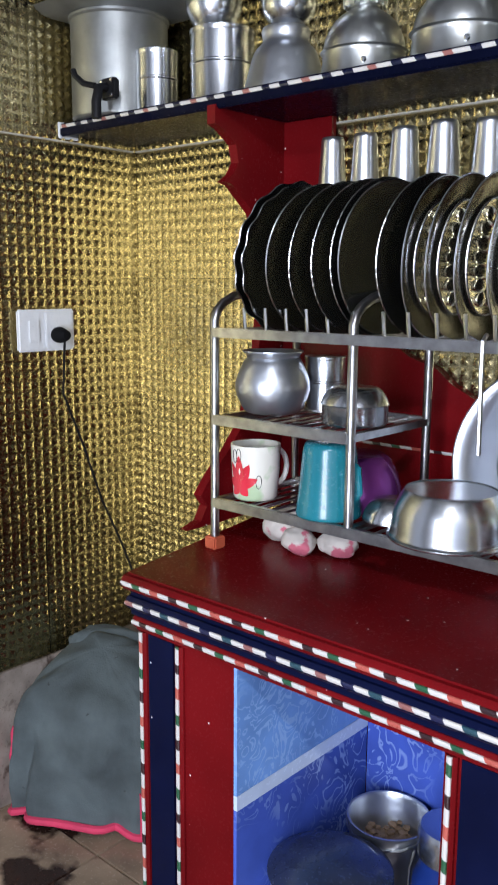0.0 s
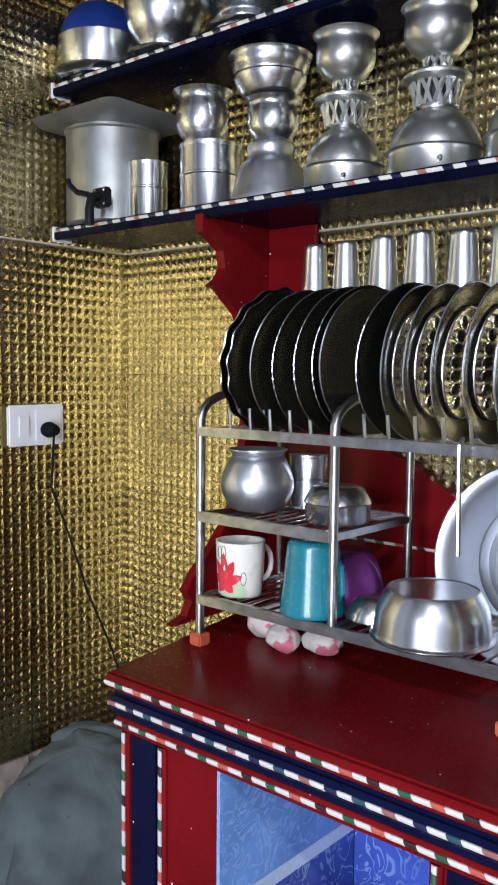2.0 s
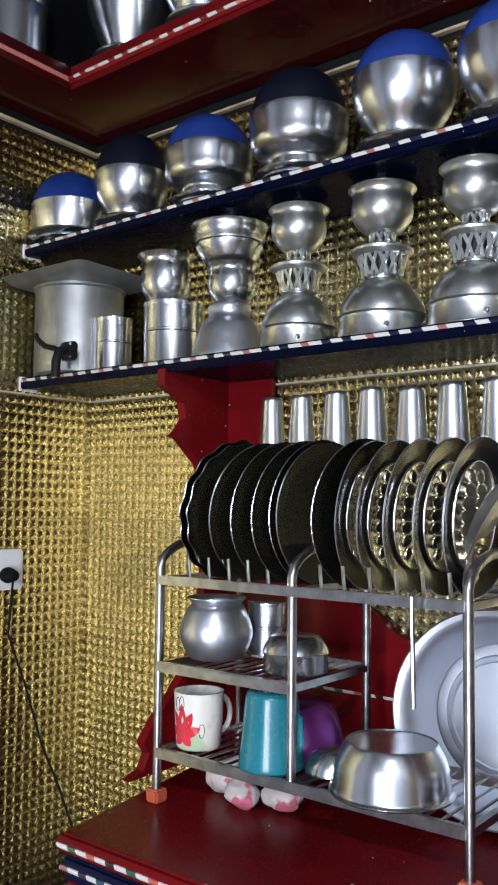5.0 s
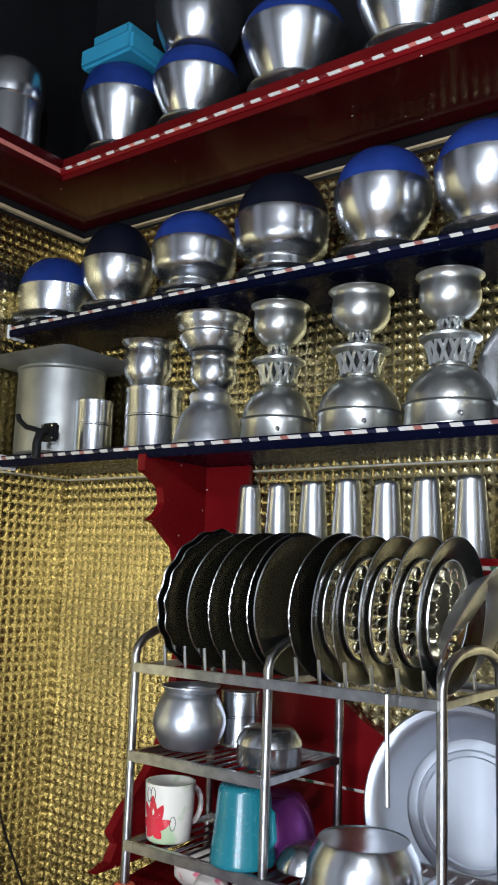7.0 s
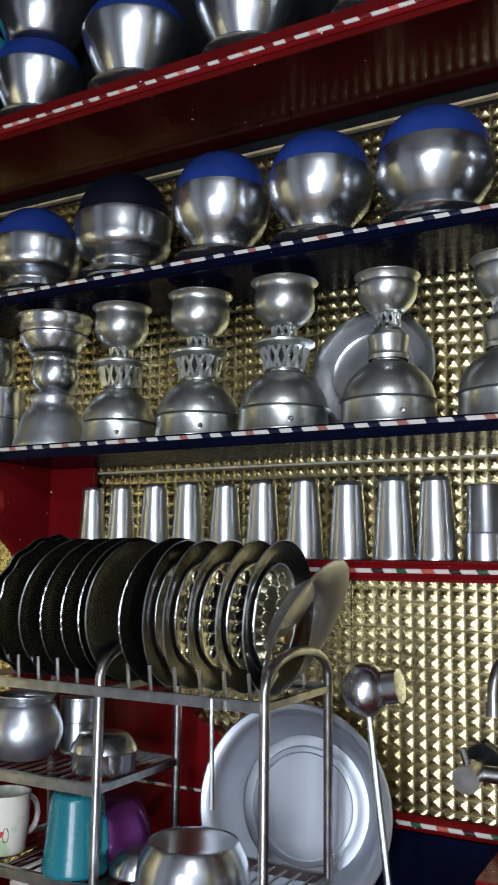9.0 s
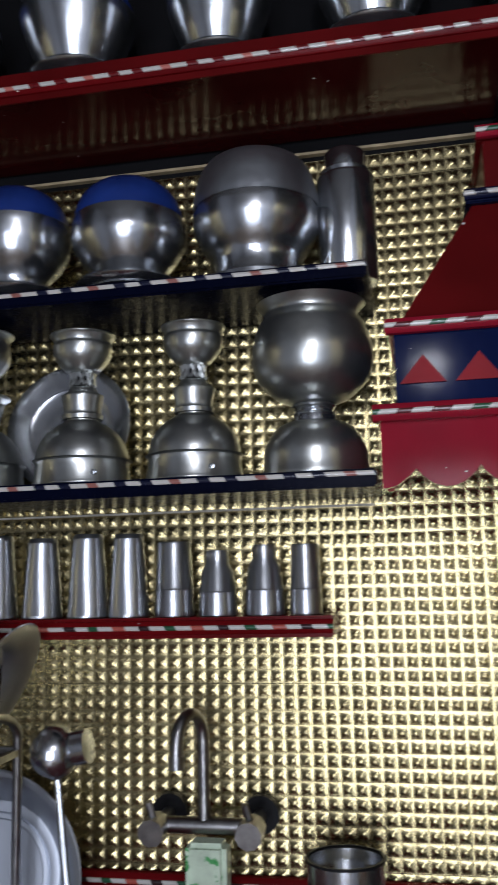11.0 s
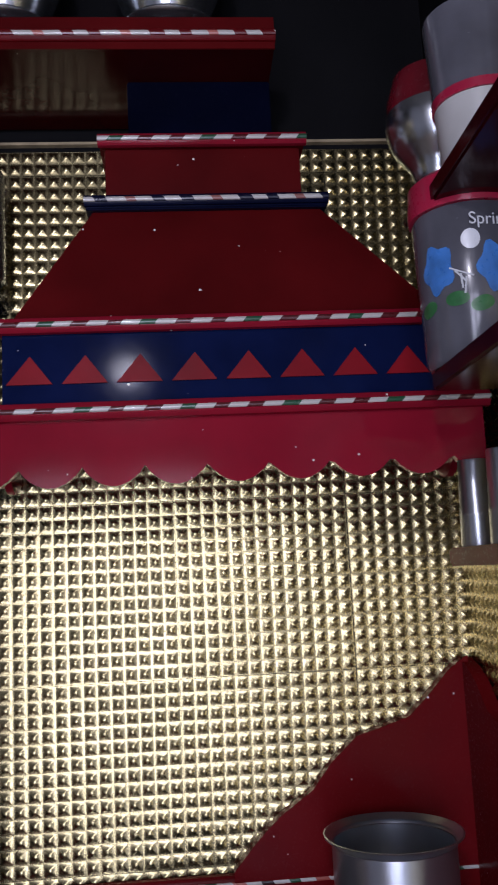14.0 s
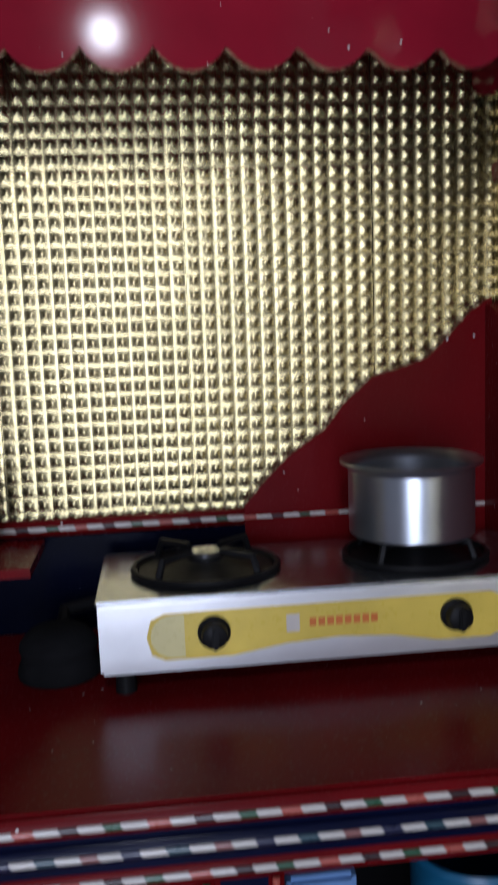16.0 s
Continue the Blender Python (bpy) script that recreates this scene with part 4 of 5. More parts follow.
part("lid", lathe([(0, 0.0335), (0.056, 0.0335), (0.053, 0.042), (0.043, 0.056), (0.036, 0.06), (0, 0.06)]), M_STEEL, ob)
M_MUG = mat("painted_ceramic", (0.74, 0.71, 0.62), 0.18, vary=0.06, coat=0.3, wear=(0.46, 0.58, 0.36, 0.55, 11))
mug = root("mug", 0.640, -0.292, LT, "white mug painted with a red flower and green shade", "mug")
part("body", lathe(shell([(0.036, 0), (0.039, 0.004), (0.042, 0.05), (0.044, 0.096)], 0.004), 40), M_MUG, mug)
part("handle", tube([(0.28 * q, 0.96 * q, z) for q, z in [(0.040, 0.082)] + [(0.042 + 0.024 * math.sin(math.pi * k / 8), 0.05 + 0.032 * math.cos(math.pi * k / 8)) for k in range(1, 8)] + [(0.038, 0.018)]], 0.005, 8), M_CERAMIC, mug)
M_PETAL = mat("red_glaze", (0.62, 0.03, 0.05), 0.15, vary=0.2, coat=0.4)
M_LINE = mat("black_glaze", (0.02, 0.02, 0.02), 0.2)


def on_mug(a, z, lift=0.0009):
    r = 0.0395 + 0.0045 * z / 0.096 + lift
    return Vector((r * math.sin(a), -r * math.cos(a), z))


def petal(a0, z0, a1, z1, w, parent):
    bm = bmesh.new()
    left, right = [], []
    for k in range(9):
        u = k / 8
        a, z = a0 + (a1 - a0) * u, z0 + (z1 - z0) * u
        ww = w * math.sin(math.pi * min(1, 0.12 + 0.88 * u)) ** 0.8
        d = Vector((a1 - a0, (z1 - z0) / 0.042)).normalized()
        left.append(bm.verts.new(on_mug(a - d.y * ww / 0.042, z + d.x * ww)))
        right.append(bm.verts.new(on_mug(a + d.y * ww / 0.042, z - d.x * ww)))
    for k in range(8):
        bm.faces.new((left[k], right[k], right[k + 1], left[k + 1]))
    return part("petal", bm, M_PETAL, parent)


for a1, z1 in ((-0.75, 0.036), (-0.52, 0.066), (-0.02, 0.080), (0.46, 0.066), (0.80, 0.040), (0.4, 0.010), (-0.45, 0.010)):
    petal(0.0, 0.026, a1, z1, 0.0088, mug)
for a0, z0 in ((-0.25, 0.078), (-0.02, 0.08), (0.85, 0.035)):
    part("line", tube([on_mug(a0 + 0.12 * math.sin(k * 0.7), z0 - 0.012 * math.cos(k * 0.7) + 0.0, 0.0004) for k in range(10)], 0.0006, 5), M_LINE, mug)
ob = root("plastic_tumbler", 0.806, -0.300, LT, "teal plastic tumbler upside down in the rack", "tumbler")
part("body", lathe(smooth_profile([(0.053, 0), (0.054, 0.006), (0.049, 0.05), (0.044, 0.105), (0.040, 0.118), (0.030, 0.122), (0, 0.123)], 3)), M_TEAL, ob)
part("handle", tube([(0.046, -0.012, 0.098), (0.066, -0.016, 0.088), (0.070, -0.016, 0.05), (0.05, -0.012, 0.022)], 0.006, 8), M_TEAL, ob)
ob = root("serving_bowl", 0.785, -0.205, LT, "shiny purple metal bowl upside down in the rack", "bowl")
part("body", lathe(smooth_profile([(0.086, 0), (0.088, 0.004), (0.081, 0.045), (0.062, 0.080), (0.040, 0.088), (0, 0.089)], 4)), M_PURPLE, ob)
ob = root("serving_dish", 0.900, -0.262, LT, "small bright steel dish turned over in the rack", "dish")
part("body", lathe(smooth_profile([(0.044, 0), (0.045, 0.003), (0.040, 0.018), (0.028, 0.034), (0.014, 0.038), (0, 0.038)], 3), 36), M_STEEL, ob)
part("handle", tube([(0.040, -0.006, 0.004), (0.054, -0.012, 0.004), (0.066, -0.017, 0.004)], 0.004, 8), M_STEEL, ob)
ob = root("mixing_bowl", 1.018, -0.285, LT, "shiny steel mixing bowl upside down in the rack", "bowl")
part("body", lathe(smooth_profile([(0.093, 0), (0.094, 0.003), (0.089, 0.006), (0.087, 0.02), (0.083, 0.045), (0.073, 0.066), (0.067, 0.074), (0.064, 0.072), (0, 0.070)], 3), 48), M_STEEL, ob)
ob = root("wash_basin", 1.092, -0.018, 0.0, "large pale aluminium basin leaning on the wall behind the rack", "basin")
m = Matrix.Rotation(radians(4), 3, "Z") @ Matrix.Rotation(radians(82), 3, "X")
M_BASIN = mat("brushed_aluminium", (0.52, 0.55, 0.60), 0.42, metal=0.95, vary=0.08, scale=5, rvary=0.06)
at_ = (0, -0.022, 0.172)
part("bottom", lathe([(0, 0.0), (0.112, 0.0), (0.118, 0.003), (0.112, 0.0045), (0.098, 0.0035), (0.095, 0.007), (0.088, 0.0075), (0.085, 0.0045), (0, 0.0045)], 56, at=at_, turn=m), M_BASIN, ob)
part("side", lathe(smooth_profile([(0.118, 0.0032), (0.128, 0.016), (0.150, 0.048), (0.163, 0.060), (0.160, 0.061), (0.147, 0.050), (0.125, 0.018), (0.115, 0.006)], 3), 56, at=at_, turn=m), M_BASIN, ob)
part("rim", lathe([(0.162, 0.0602), (0.169, 0.062), (0.171, 0.065), (0.168, 0.067), (0.160, 0.064)], 56, at=at_, turn=m), M_BASIN, ob)
ob = root("ladle", 1.250, -0.15, 0.0, "round steel ladle hooked over the end of the rack", "ladle")
part("bowl", lathe(smooth_profile([(0, -0.041), (0.023, -0.035), (0.039, -0.013), (0.041, 0.0), (0.034, 0.018), (0.022, 0.028)], 4), 28, at=(0, 0, 0.392), turn=Matrix.Rotation(radians(75), 3, "Y")), M_STEEL, ob)
part("ferrule", lathe([(0.018, 0.024), (0.026, 0.03), (0.026, 0.052), (0.0, 0.056)], 24, at=(0, 0, 0.392), turn=Matrix.Rotation(radians(80), 3, "Y")), M_STEEL, ob)
part("handle", tube([(0.0, 0, 0.36), (0.015, -0.01, 0.26), (0.04, -0.03, 0.12), (0.06, -0.04, 0.0)], 0.006, 8), M_STEEL, ob)
ob = root("skimmer", 1.093, -0.352, 0.0, "slim steel skimmer hanging from the top rail", "skimmer")
part("handle", tube([(0, 0.0, 0.40), (0, -0.010, 0.392), (0.0, -0.010, 0.36), (0, -0.006, 0.24)], 0.0035, 6), M_CHROME, ob)
# folded cloth bundles under the rack
M_CLOTH = mat("pale_cloth", (0.62, 0.56, 0.50), 0.85, vary=0.1, scale=20, bump=0.3, wear=(0.55, 0.13, 0.18, 0.53, 26))


def bundle(x, y, rx, ry, rz_, seed, turn):
    ob = root("cloth_bundle", x, y, 0.0, "small knotted bundle of white and pink cloth on the counter", "cloth", "cloth bundles", rz=turn)
    bm = bmesh.new()
    bmesh.ops.create_icosphere(bm, subdivisions=4, radius=1)
    for v in bm.verts:
        d = 1 + 0.16 * noise.noise(v.co * 1.6 + Vector((seed, 0, 0))) + 0.05 * noise.noise(v.co * 4 + Vector((0, seed, 0)))
        v.co = Vector((v.co.x * rx * d, v.co.y * ry * d, max(v.co.z * d, -0.92) * rz_))
    bmesh.ops.translate(bm, verts=bm.verts, vec=(0, 0, rz_ * 0.92))
    part("cloth", bm, M_CLOTH, ob)


bundle(0.650, -0.215, 0.050, 0.036, 0.032, 3, 20)
bundle(0.716, -0.262, 0.036, 0.026, 0.024, 7, -10)
bundle(0.778, -0.232, 0.036, 0.026, 0.024, 11, 10)

# ---- stove ----
stove = root("gas_stove", 0, 0, 0, "two-burner steel gas stove with a yellow front panel", "stove")
SX0, SXE, SYF, SYB = 1.892, 2.492, -0.287, -0.062
part("body", box(SX0, SYF, 0.030, SXE, SYB, 0.124, 0.004), M_BRIGHT, stove)
part("top_rim", box(SX0 - 0.002, SYF - 0.003, 0.1242, SXE + 0.002, SYB + 0.003, 0.129, 0.002), M_STEEL, stove)
for x in (SX0 + 0.03, SXE - 0.03):
    for y in (SYF + 0.025, SYB - 0.025):
        part("foot", lathe([(0, 0), (0.014, 0), (0.012, 0.03), (0, 0.03)], 16, at=(x, y, 0)), M_BLACK, stove)
M_YELLOW = mat("yellow_decal", (0.78, 0.58, 0.10), 0.3, vary=0.3, scale=5)
M_CREAM = mat("cream_decal", (0.7, 0.62, 0.3), 0.3, vary=0.1)
yel = [(1.958, 0.055), (1.975, 0.047), (2.06, 0.047), (2.13, 0.058), (2.20, 0.062), (2.27, 0.058), (2.33, 0.047), (2.40, 0.047), (2.418, 0.056), (2.424, 0.078), (2.418, 0.1), (2.40, 0.108), (1.975, 0.108), (1.958, 0.1), (1.952, 0.078)]
part("decal", prism(yel, "y", SYF - 0.0016, SYF - 0.0002), M_YELLOW, stove, "yellow front panel")
part("decal", prism(arc(1.985, 0.078, 0.028, 90, 270, 12) + [(2.0, 0.05), (2.0, 0.106)], "y", SYF - 0.0022, SYF - 0.0017), M_CREAM, stove)
for x in (2.037, 2.353):
    k_ = part("knob", lathe([(0, 0), (0.021, 0), (0.021, 0.006), (0.017, 0.009), (0.016, 0.022), (0.013, 0.024), (0, 0.024)], 28, at=(x, SYF - 0.0023, 0.081), turn=Matrix.Rotation(radians(90), 3, "X")), M_BLACK, stove, "black control knob")
    part("grip", box(x - 0.004, SYF - 0.033, 0.066, x + 0.004, SYF - 0.0265, 0.096, 0.002), M_BLACK, k_)
for x in (2.036, 2.335):
    bur = part("burner", lathe([(0, 0.1295), (0.090, 0.1295), (0.093, 0.133), (0.062, 0.134), (0.04, 0.142), (0.026, 0.146), (0.024, 0.150), (0, 0.150)], 32, at=(x, -0.172, 0)), M_BLACK, stove, "black iron burner")
    part("cap", lathe([(0, 0.1502), (0.022, 0.1502), (0.023, 0.156), (0.016, 0.158), (0, 0.158)], 24, at=(x, -0.172, 0)), M_STEEL, bur, "steel burner cap")
    for k in range(4):
        a_ = radians(45 + 90 * k)
        part("pan_support", tube([(x + 0.095 * math.cos(a_), -0.172 + 0.085 * math.sin(a_), 0.131), (x + 0.085 * math.cos(a_), -0.172 + 0.076 * math.sin(a_), 0.158), (x + 0.03 * math.cos(a_), -0.172 + 0.027 * math.sin(a_), 0.158)], 0.0055, 6), M_BLACK, bur)
    part("support_ring", tube([(x + 0.1 * math.cos(2 * math.pi * k / 24), -0.172 + 0.09 * math.sin(2 * math.pi * k / 24), 0.134) for k in range(25)], 0.005, 6), M_BLACK, bur)
M_INK = mat("orange_ink", (0.62, 0.16, 0.03), 0.4)
for k in range(8):
    part("logo_bar", box(2.160 + 0.0115 * k, SYF - 0.0024, 0.0785, 2.1685 + 0.0115 * k, SYF - 0.0018, 0.0895), M_INK, stove)
part("emblem", box(2.130, SYF - 0.0024, 0.073, 2.147, SYF - 0.0017, 0.096), mat("emblem_ink", (0.6, 0.55, 0.5), 0.4), stove)
M_SAUCEPAN = mat("saucepan_steel", (0.55, 0.59, 0.65), 0.28, metal=0.95, vary=0.1, scale=10, rvary=0.01)
pan = root("saucepan", 2.330, -0.172, 0.1638, "tall steel saucepan with a flared rim on the burner", "saucepan")
part("body", lathe(shell([(0.084, 0), (0.088, 0.004), (0.088, 0.092)], 0.0025), 48), M_SAUCEPAN, pan)
part("rim", lathe([(0.0855, 0.0925), (0.088, 0.0925), (0.090, 0.096), (0.099, 0.102), (0.1, 0.105), (0.098, 0.1055), (0.088, 0.098)], 48), M_SAUCEPAN, pan)

# ---- sink corner ----
tapm = root("mixer_tap", 0, 0, 0.0, "old chrome wall mixer tap with two handles and swan neck", "tap")
part("bar", tube([(1.392, -0.085, 0.272), (1.545, -0.085, 0.272)], 0.013, 14), M_CHROME, tapm)
part("spout", tube([(1.468, -0.085, 0.272), (1.468, -0.085, 0.40)] + [(1.468 - 0.012 + 0.012 * math.cos(math.pi * k / 8), -0.085 - 0.035 + 0.035 * math.cos(math.pi * k / 8), 0.40 + 0.045 * math.sin(math.pi * k / 8)) for k in range(1, 9)] + [(1.444, -0.155, 0.385)], 0.0095, 12), M_CHROME, tapm)
part("spout_tip", tube([(1.444, -0.155, 0.39), (1.444, -0.155, 0.37)], 0.012, 12), M_CHROME, tapm)
for x in (1.392, 1.545):
    part("wall_flange", tube([(x, -0.004, 0.272), (x, -0.02, 0.272)], 0.030, 20), M_BLACK, tapm)
    part("stem", tube([(x, -0.02, 0.272), (x, -0.085, 0.272)], 0.011, 12), M_CHROME, tapm)
    h_ = part("handle", tube([(x, -0.086, 0.272), (x, -0.125, 0.268)], 0.021, 10), M_CHROME, tapm)
    part("lever", tube([(x, -0.11, 0.286), (x - 0.006, -0.115, 0.312)], 0.006, 8), M_CHROME, h_)
soap = root("soap_bottle", 1.478, -0.105, 0.150, "clear plastic tub with a green leaf label under the tap", "bottle")
part("body", box(-0.032, -0.022, 0, 0.032, 0.022, 0.106, 0.008), mat("green_label", (0.55, 0.66, 0.5), 0.3, vary=0.25, scale=30, wear=(0.05, 0.3, 0.08, 0.58, 40)), soap)
part("ledge", box(-0.06, -0.075, -0.015, 0.32, 0.083, -0.001), M_RED, soap)
blk = root("iron_bowl", 1.690, -0.125, 0.1502, "small dark iron bowl with a steel band on the ledge", "bowl")
part("body", lathe([(0, 0), (0.04, 0), (0.052, 0.02), (0.056, 0.064), (0, 0.064)]), M_BLACK, blk)
part("band", lathe([(0, 0.0645), (0.0565, 0.0645), (0.0575, 0.092), (0.054, 0.092), (0.052, 0.074), (0, 0.074)]), M_STEEL, blk)
part("rim", lathe([(0.0545, 0.0922), (0.0588, 0.0922), (0.0588, 0.096), (0.0545, 0.096)]), M_BLACK, blk, "dark rolled rim")

# ---- west wall fittings ----
sw_ = root("socket_plate", 0, 0, 0, "white double plate with a rocker switch and a socket", "socket")
part("plate", box(0.0065, -0.352, 0.317, 0.018, -0.204, 0.408, 0.004), M_WHITEPL, sw_)
part("rocker", box(0.0182, -0.328, 0.337, 0.022, -0.300, 0.385, 0.002), M_WHITEPL, sw_)
part("face", box(0.0182, -0.284, 0.325, 0.021, -0.212, 0.400, 0.002), M_WHITEPL, sw_)
plug = root("plug_cord", 0, 0, 0, "black plug in the socket with its hanging cord", "plug")
part("plug", lathe(smooth_profile([(0.016, 0), (0.018, 0.012), (0.013, 0.03), (0.010, 0.038), (0, 0.039)], 2), 20, at=(0.0212, -0.256, 0.352), turn=Matrix.Rotation(radians(90), 3, "Y")), M_CORD, plug)
part("cord", tube([(0.05, -0.256, 0.345), (0.045, -0.256, 0.30), (0.03, -0.25, 0.22), (0.03, -0.2, 0.10), (0.03, -0.15, -0.04), (0.035, -0.10, -0.15), (0.06, -0.07, -0.26), (0.12, -0.06, -0.40), (0.2, -0.06, -0.6)], 0.0026, 6), M_CORD, plug)

# ---- sack by the counter ----
KX, KY, KT = 0.165, -0.265, radians(22)
sack = root("covered_sack", KX, KY, -H, "grey cloth with a pink hem draped over a bulky sack", "sack")


def drape(a_, u):
    """A point of the cloth: a_ goes round, u from the hem up to the top; it lies against the wall."""
    ca, sa = math.cos(a_), math.sin(a_)
    e = lambda t_: math.copysign(abs(t_) ** 0.5, t_)
    fold = 0.010 * math.sin(7 * a_ + 1.3 * math.sin(3 * a_)) * (1 - u) + 0.005 * math.sin(17 * a_ + 2) * (1 - u) ** 2
    w = (1 - u ** 5) ** 0.5 if u < 1 else 0.0
    s = (1.0 + 0.08 * (1 - u)) * w
    n_ = 0.016 * noise.noise(Vector((2.2 * ca, 2.2 * sa, 3 * u))) + 0.006 * noise.noise(Vector((6 * ca, 6 * sa, 8 * u + 4)))
    top = 0.362 + 0.03 * sa + 0.014 * noise.noise(Vector((3 * ca * w, 3 * sa * w, 9)))
    x, y = e(ca) * (0.185 + fold + n_) * s, e(sa) * (0.125 + fold + n_) * s
    x, y = x * math.cos(KT) - y * math.sin(KT), x * math.sin(KT) + y * math.cos(KT)
    return Vector((max(x, 0.014 - KX), min(y, -0.02 - KY), 0.012 + 0.008 * math.sin(3 * a_) * (1 - u) + top * u))


bm = bmesh.new()
NA, NU = 120, 48
grid = [[bm.verts.new(drape(2 * math.pi * i / NA, k / NU)) for i in range(NA)] for k in range(NU)]
tip = bm.verts.new(drape(0.3, 1.0))
for k in range(NU - 1):
    for i in range(NA):
        bm.faces.new((grid[k][i], grid[k][(i + 1) % NA], grid[k + 1][(i + 1) % NA], grid[k + 1][i]))
for i in range(NA):
    bm.faces.new((grid[-1][i], grid[-1][(i + 1) % NA], tip))
part("cloth", bm, M_SACK, sack)
part("hem", tube([drape(2 * math.pi * i / NA, 0.012) + Vector((0, 0, 0.004)) for i in range(NA + 1)], 0.009, 8), M_PINK, sack, "pink hem")
for a_, u1 in ((-0.9, 0.34), (-2.62, 0.55)):
    part("hem", tube([drape(a_, 0.02 + (u1 - 0.02) * k / 14) * 1.004 for k in range(15)], 0.008, 8), M_PINK, sack, "pink hem")
roll = bmesh.new()
bmesh.ops.create_icosphere(roll, subdivisions=4, radius=1)
for v in roll.verts:
    d_ = 1 + 0.15 * noise.noise(v.co * 1.7 + Vector((5, 0, 0))) + 0.05 * noise.noise(v.co * 5)
    v.co = Vector((-0.045 + 0.085 * v.co.x * d_ + 0.03 * v.co.y, 0.06 + 0.05 * v.co.y * d_ + 0.03 * v.co.x, 0.358 + 0.042 * v.co.z * d_))
part("fold", roll, M_SACK, sack)

# ---- things in the niche ----
M_LID = mat("dark_enamel", (0.06, 0.075, 0.12), 0.25, metal=0.6, vary=0.3, scale=20, coat=0.3)
ob = root("cooking_pot", 0.902, -0.405, -H, "wide dark enamel pot with a lid in the niche", "pot")
part("body", lathe([(0, 0), (0.082, 0), (0.090, 0.01), (0.095, 0.262), (0.097, 0.266), (0, 0.266)]), M_ALU, ob)
part("lid", lathe(smooth_profile([(0.0985, 0.2665), (0.100, 0.272), (0.084, 0.280), (0.066, 0.289), (0.02, 0.294), (0, 0.295)], 3), 48), M_LID, ob)
ob = root("bucket", 0.900, -0.2315, -H, "old steel bucket with scraps inside and a wire handle", "bucket")
part("body", lathe(shell([(0.052, 0), (0.056, 0.01), (0.069, 0.272), (0.073, 0.28)], 0.003)), M_ALU, ob)
waste = bmesh.new()
for k in range(60):
    a_, q = random.uniform(0, 6.28), 0.056 * math.sqrt(random.random())
    s_ = random.uniform(0.005, 0.009)
    bmesh.ops.create_icosphere(waste, subdivisions=1, radius=s_, matrix=Matrix.Translation((q * math.cos(a_), q * math.sin(a_), 0.222 + 0.012 * random.random())) @ Matrix.Scale(0.6, 4, (0, 0, 1)))
lathe([(0, 0.210), (0.062, 0.212), (0.04, 0.222), (0, 0.226)], 24, waste)
part("food_waste", waste, mat("scraps", (0.26, 0.17, 0.10), 0.9, vary=0.4, scale=60, bump=0.6), ob)
part("handle", tube([(-0.073, 0, 0.274)] + [(-0.075 * math.cos(math.pi * k / 8), -0.068 * math.sin(math.pi * k / 8), 0.274 - 0.02 * math.sin(math.pi * k / 8)) for k in range(1, 8)] + [(0.073, 0, 0.274)], 0.0026, 6), M_CHROME, ob)
ob = root("milk_can", 1.042, -0.275, -H, "blue enamel milk can with a steel lid in the niche", "can")
part("body", lathe(smooth_profile([(0, 0), (0.058, 0), (0.062, 0.01), (0.062, 0.22), (0.05, 0.27), (0.046, 0.295)], 3)), M_BLUE, ob)
part("lid", lathe([(0, 0.2955), (0.052, 0.2955), (0.053, 0.335), (0.048, 0.345), (0, 0.348)]), M_STEEL, ob)
part("handle", tube([(-0.064 * math.cos(math.pi * k / 10), -0.066 * math.sin(math.pi * k / 10), 0.27 - 0.06 * math.sin(math.pi * k / 10)) for k in range(11)], 0.0024, 6), M_CHROME, ob)

M_SKYBLUE = mat("blue_plastic", (0.008, 0.11, 0.22), 0.35, vary=0.15, scale=8)
ob = root("plastic_tub", 2.335, -0.40, -H, "blue plastic tub standing in the dark niche under the stove", "tub")
part("body", lathe(shell(smooth_profile([(0.06, 0), (0.066, 0.006), (0.074, 0.40), (0.078, 0.545), (0.082, 0.55)], 3), 0.003), 32), M_SKYBLUE, ob)
ob = root("paper_packet", 2.135, -0.44, -H, "blue and white paper packet in the dark niche", "packet")
part("body", box(-0.04, -0.03, 0, 0.04, 0.03, 0.575, 0.006), mat("pale_blue_paper", (0.16, 0.32, 0.62), 0.5, vary=0.2, scale=20), ob)
part("print", box(-0.015, -0.0312, 0.46, 0.025, -0.0302, 0.545), mat("dark_blue_ink", (0.01, 0.03, 0.2), 0.5), ob)
ob = root("straw_broom", 2.43, -0.42, -H, "straw broom standing upright in the niche", "broom")
M_STRAW = mat("straw", (0.24, 0.19, 0.10), 0.8, vary=0.4, scale=60)
for k in range(26):
    a_, q_ = 2.4 * k, 0.0045 * math.sqrt(k)
    part("straw", tube([(q_ * math.cos(a_), q_ * math.sin(a_), 0), (1.1 * q_ * math.cos(a_), 1.1 * q_ * math.sin(a_), 0.3), (1.5 * q_ * math.cos(a_), 1.5 * q_ * math.sin(a_), 0.56 + 0.006 * (k % 5))], 0.0022, 4), M_STRAW, ob)

# ---- east wall things ----
eshelf = root("side_shelf", XW, 0, 0.864, "dark red shelf on the side wall with jars on it", "shelf")
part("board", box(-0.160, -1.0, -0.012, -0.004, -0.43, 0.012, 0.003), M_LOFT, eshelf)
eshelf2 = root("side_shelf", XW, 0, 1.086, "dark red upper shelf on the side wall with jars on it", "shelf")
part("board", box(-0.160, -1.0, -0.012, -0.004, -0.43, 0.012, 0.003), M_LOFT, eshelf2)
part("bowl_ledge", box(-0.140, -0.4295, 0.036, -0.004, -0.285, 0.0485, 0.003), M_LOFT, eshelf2)
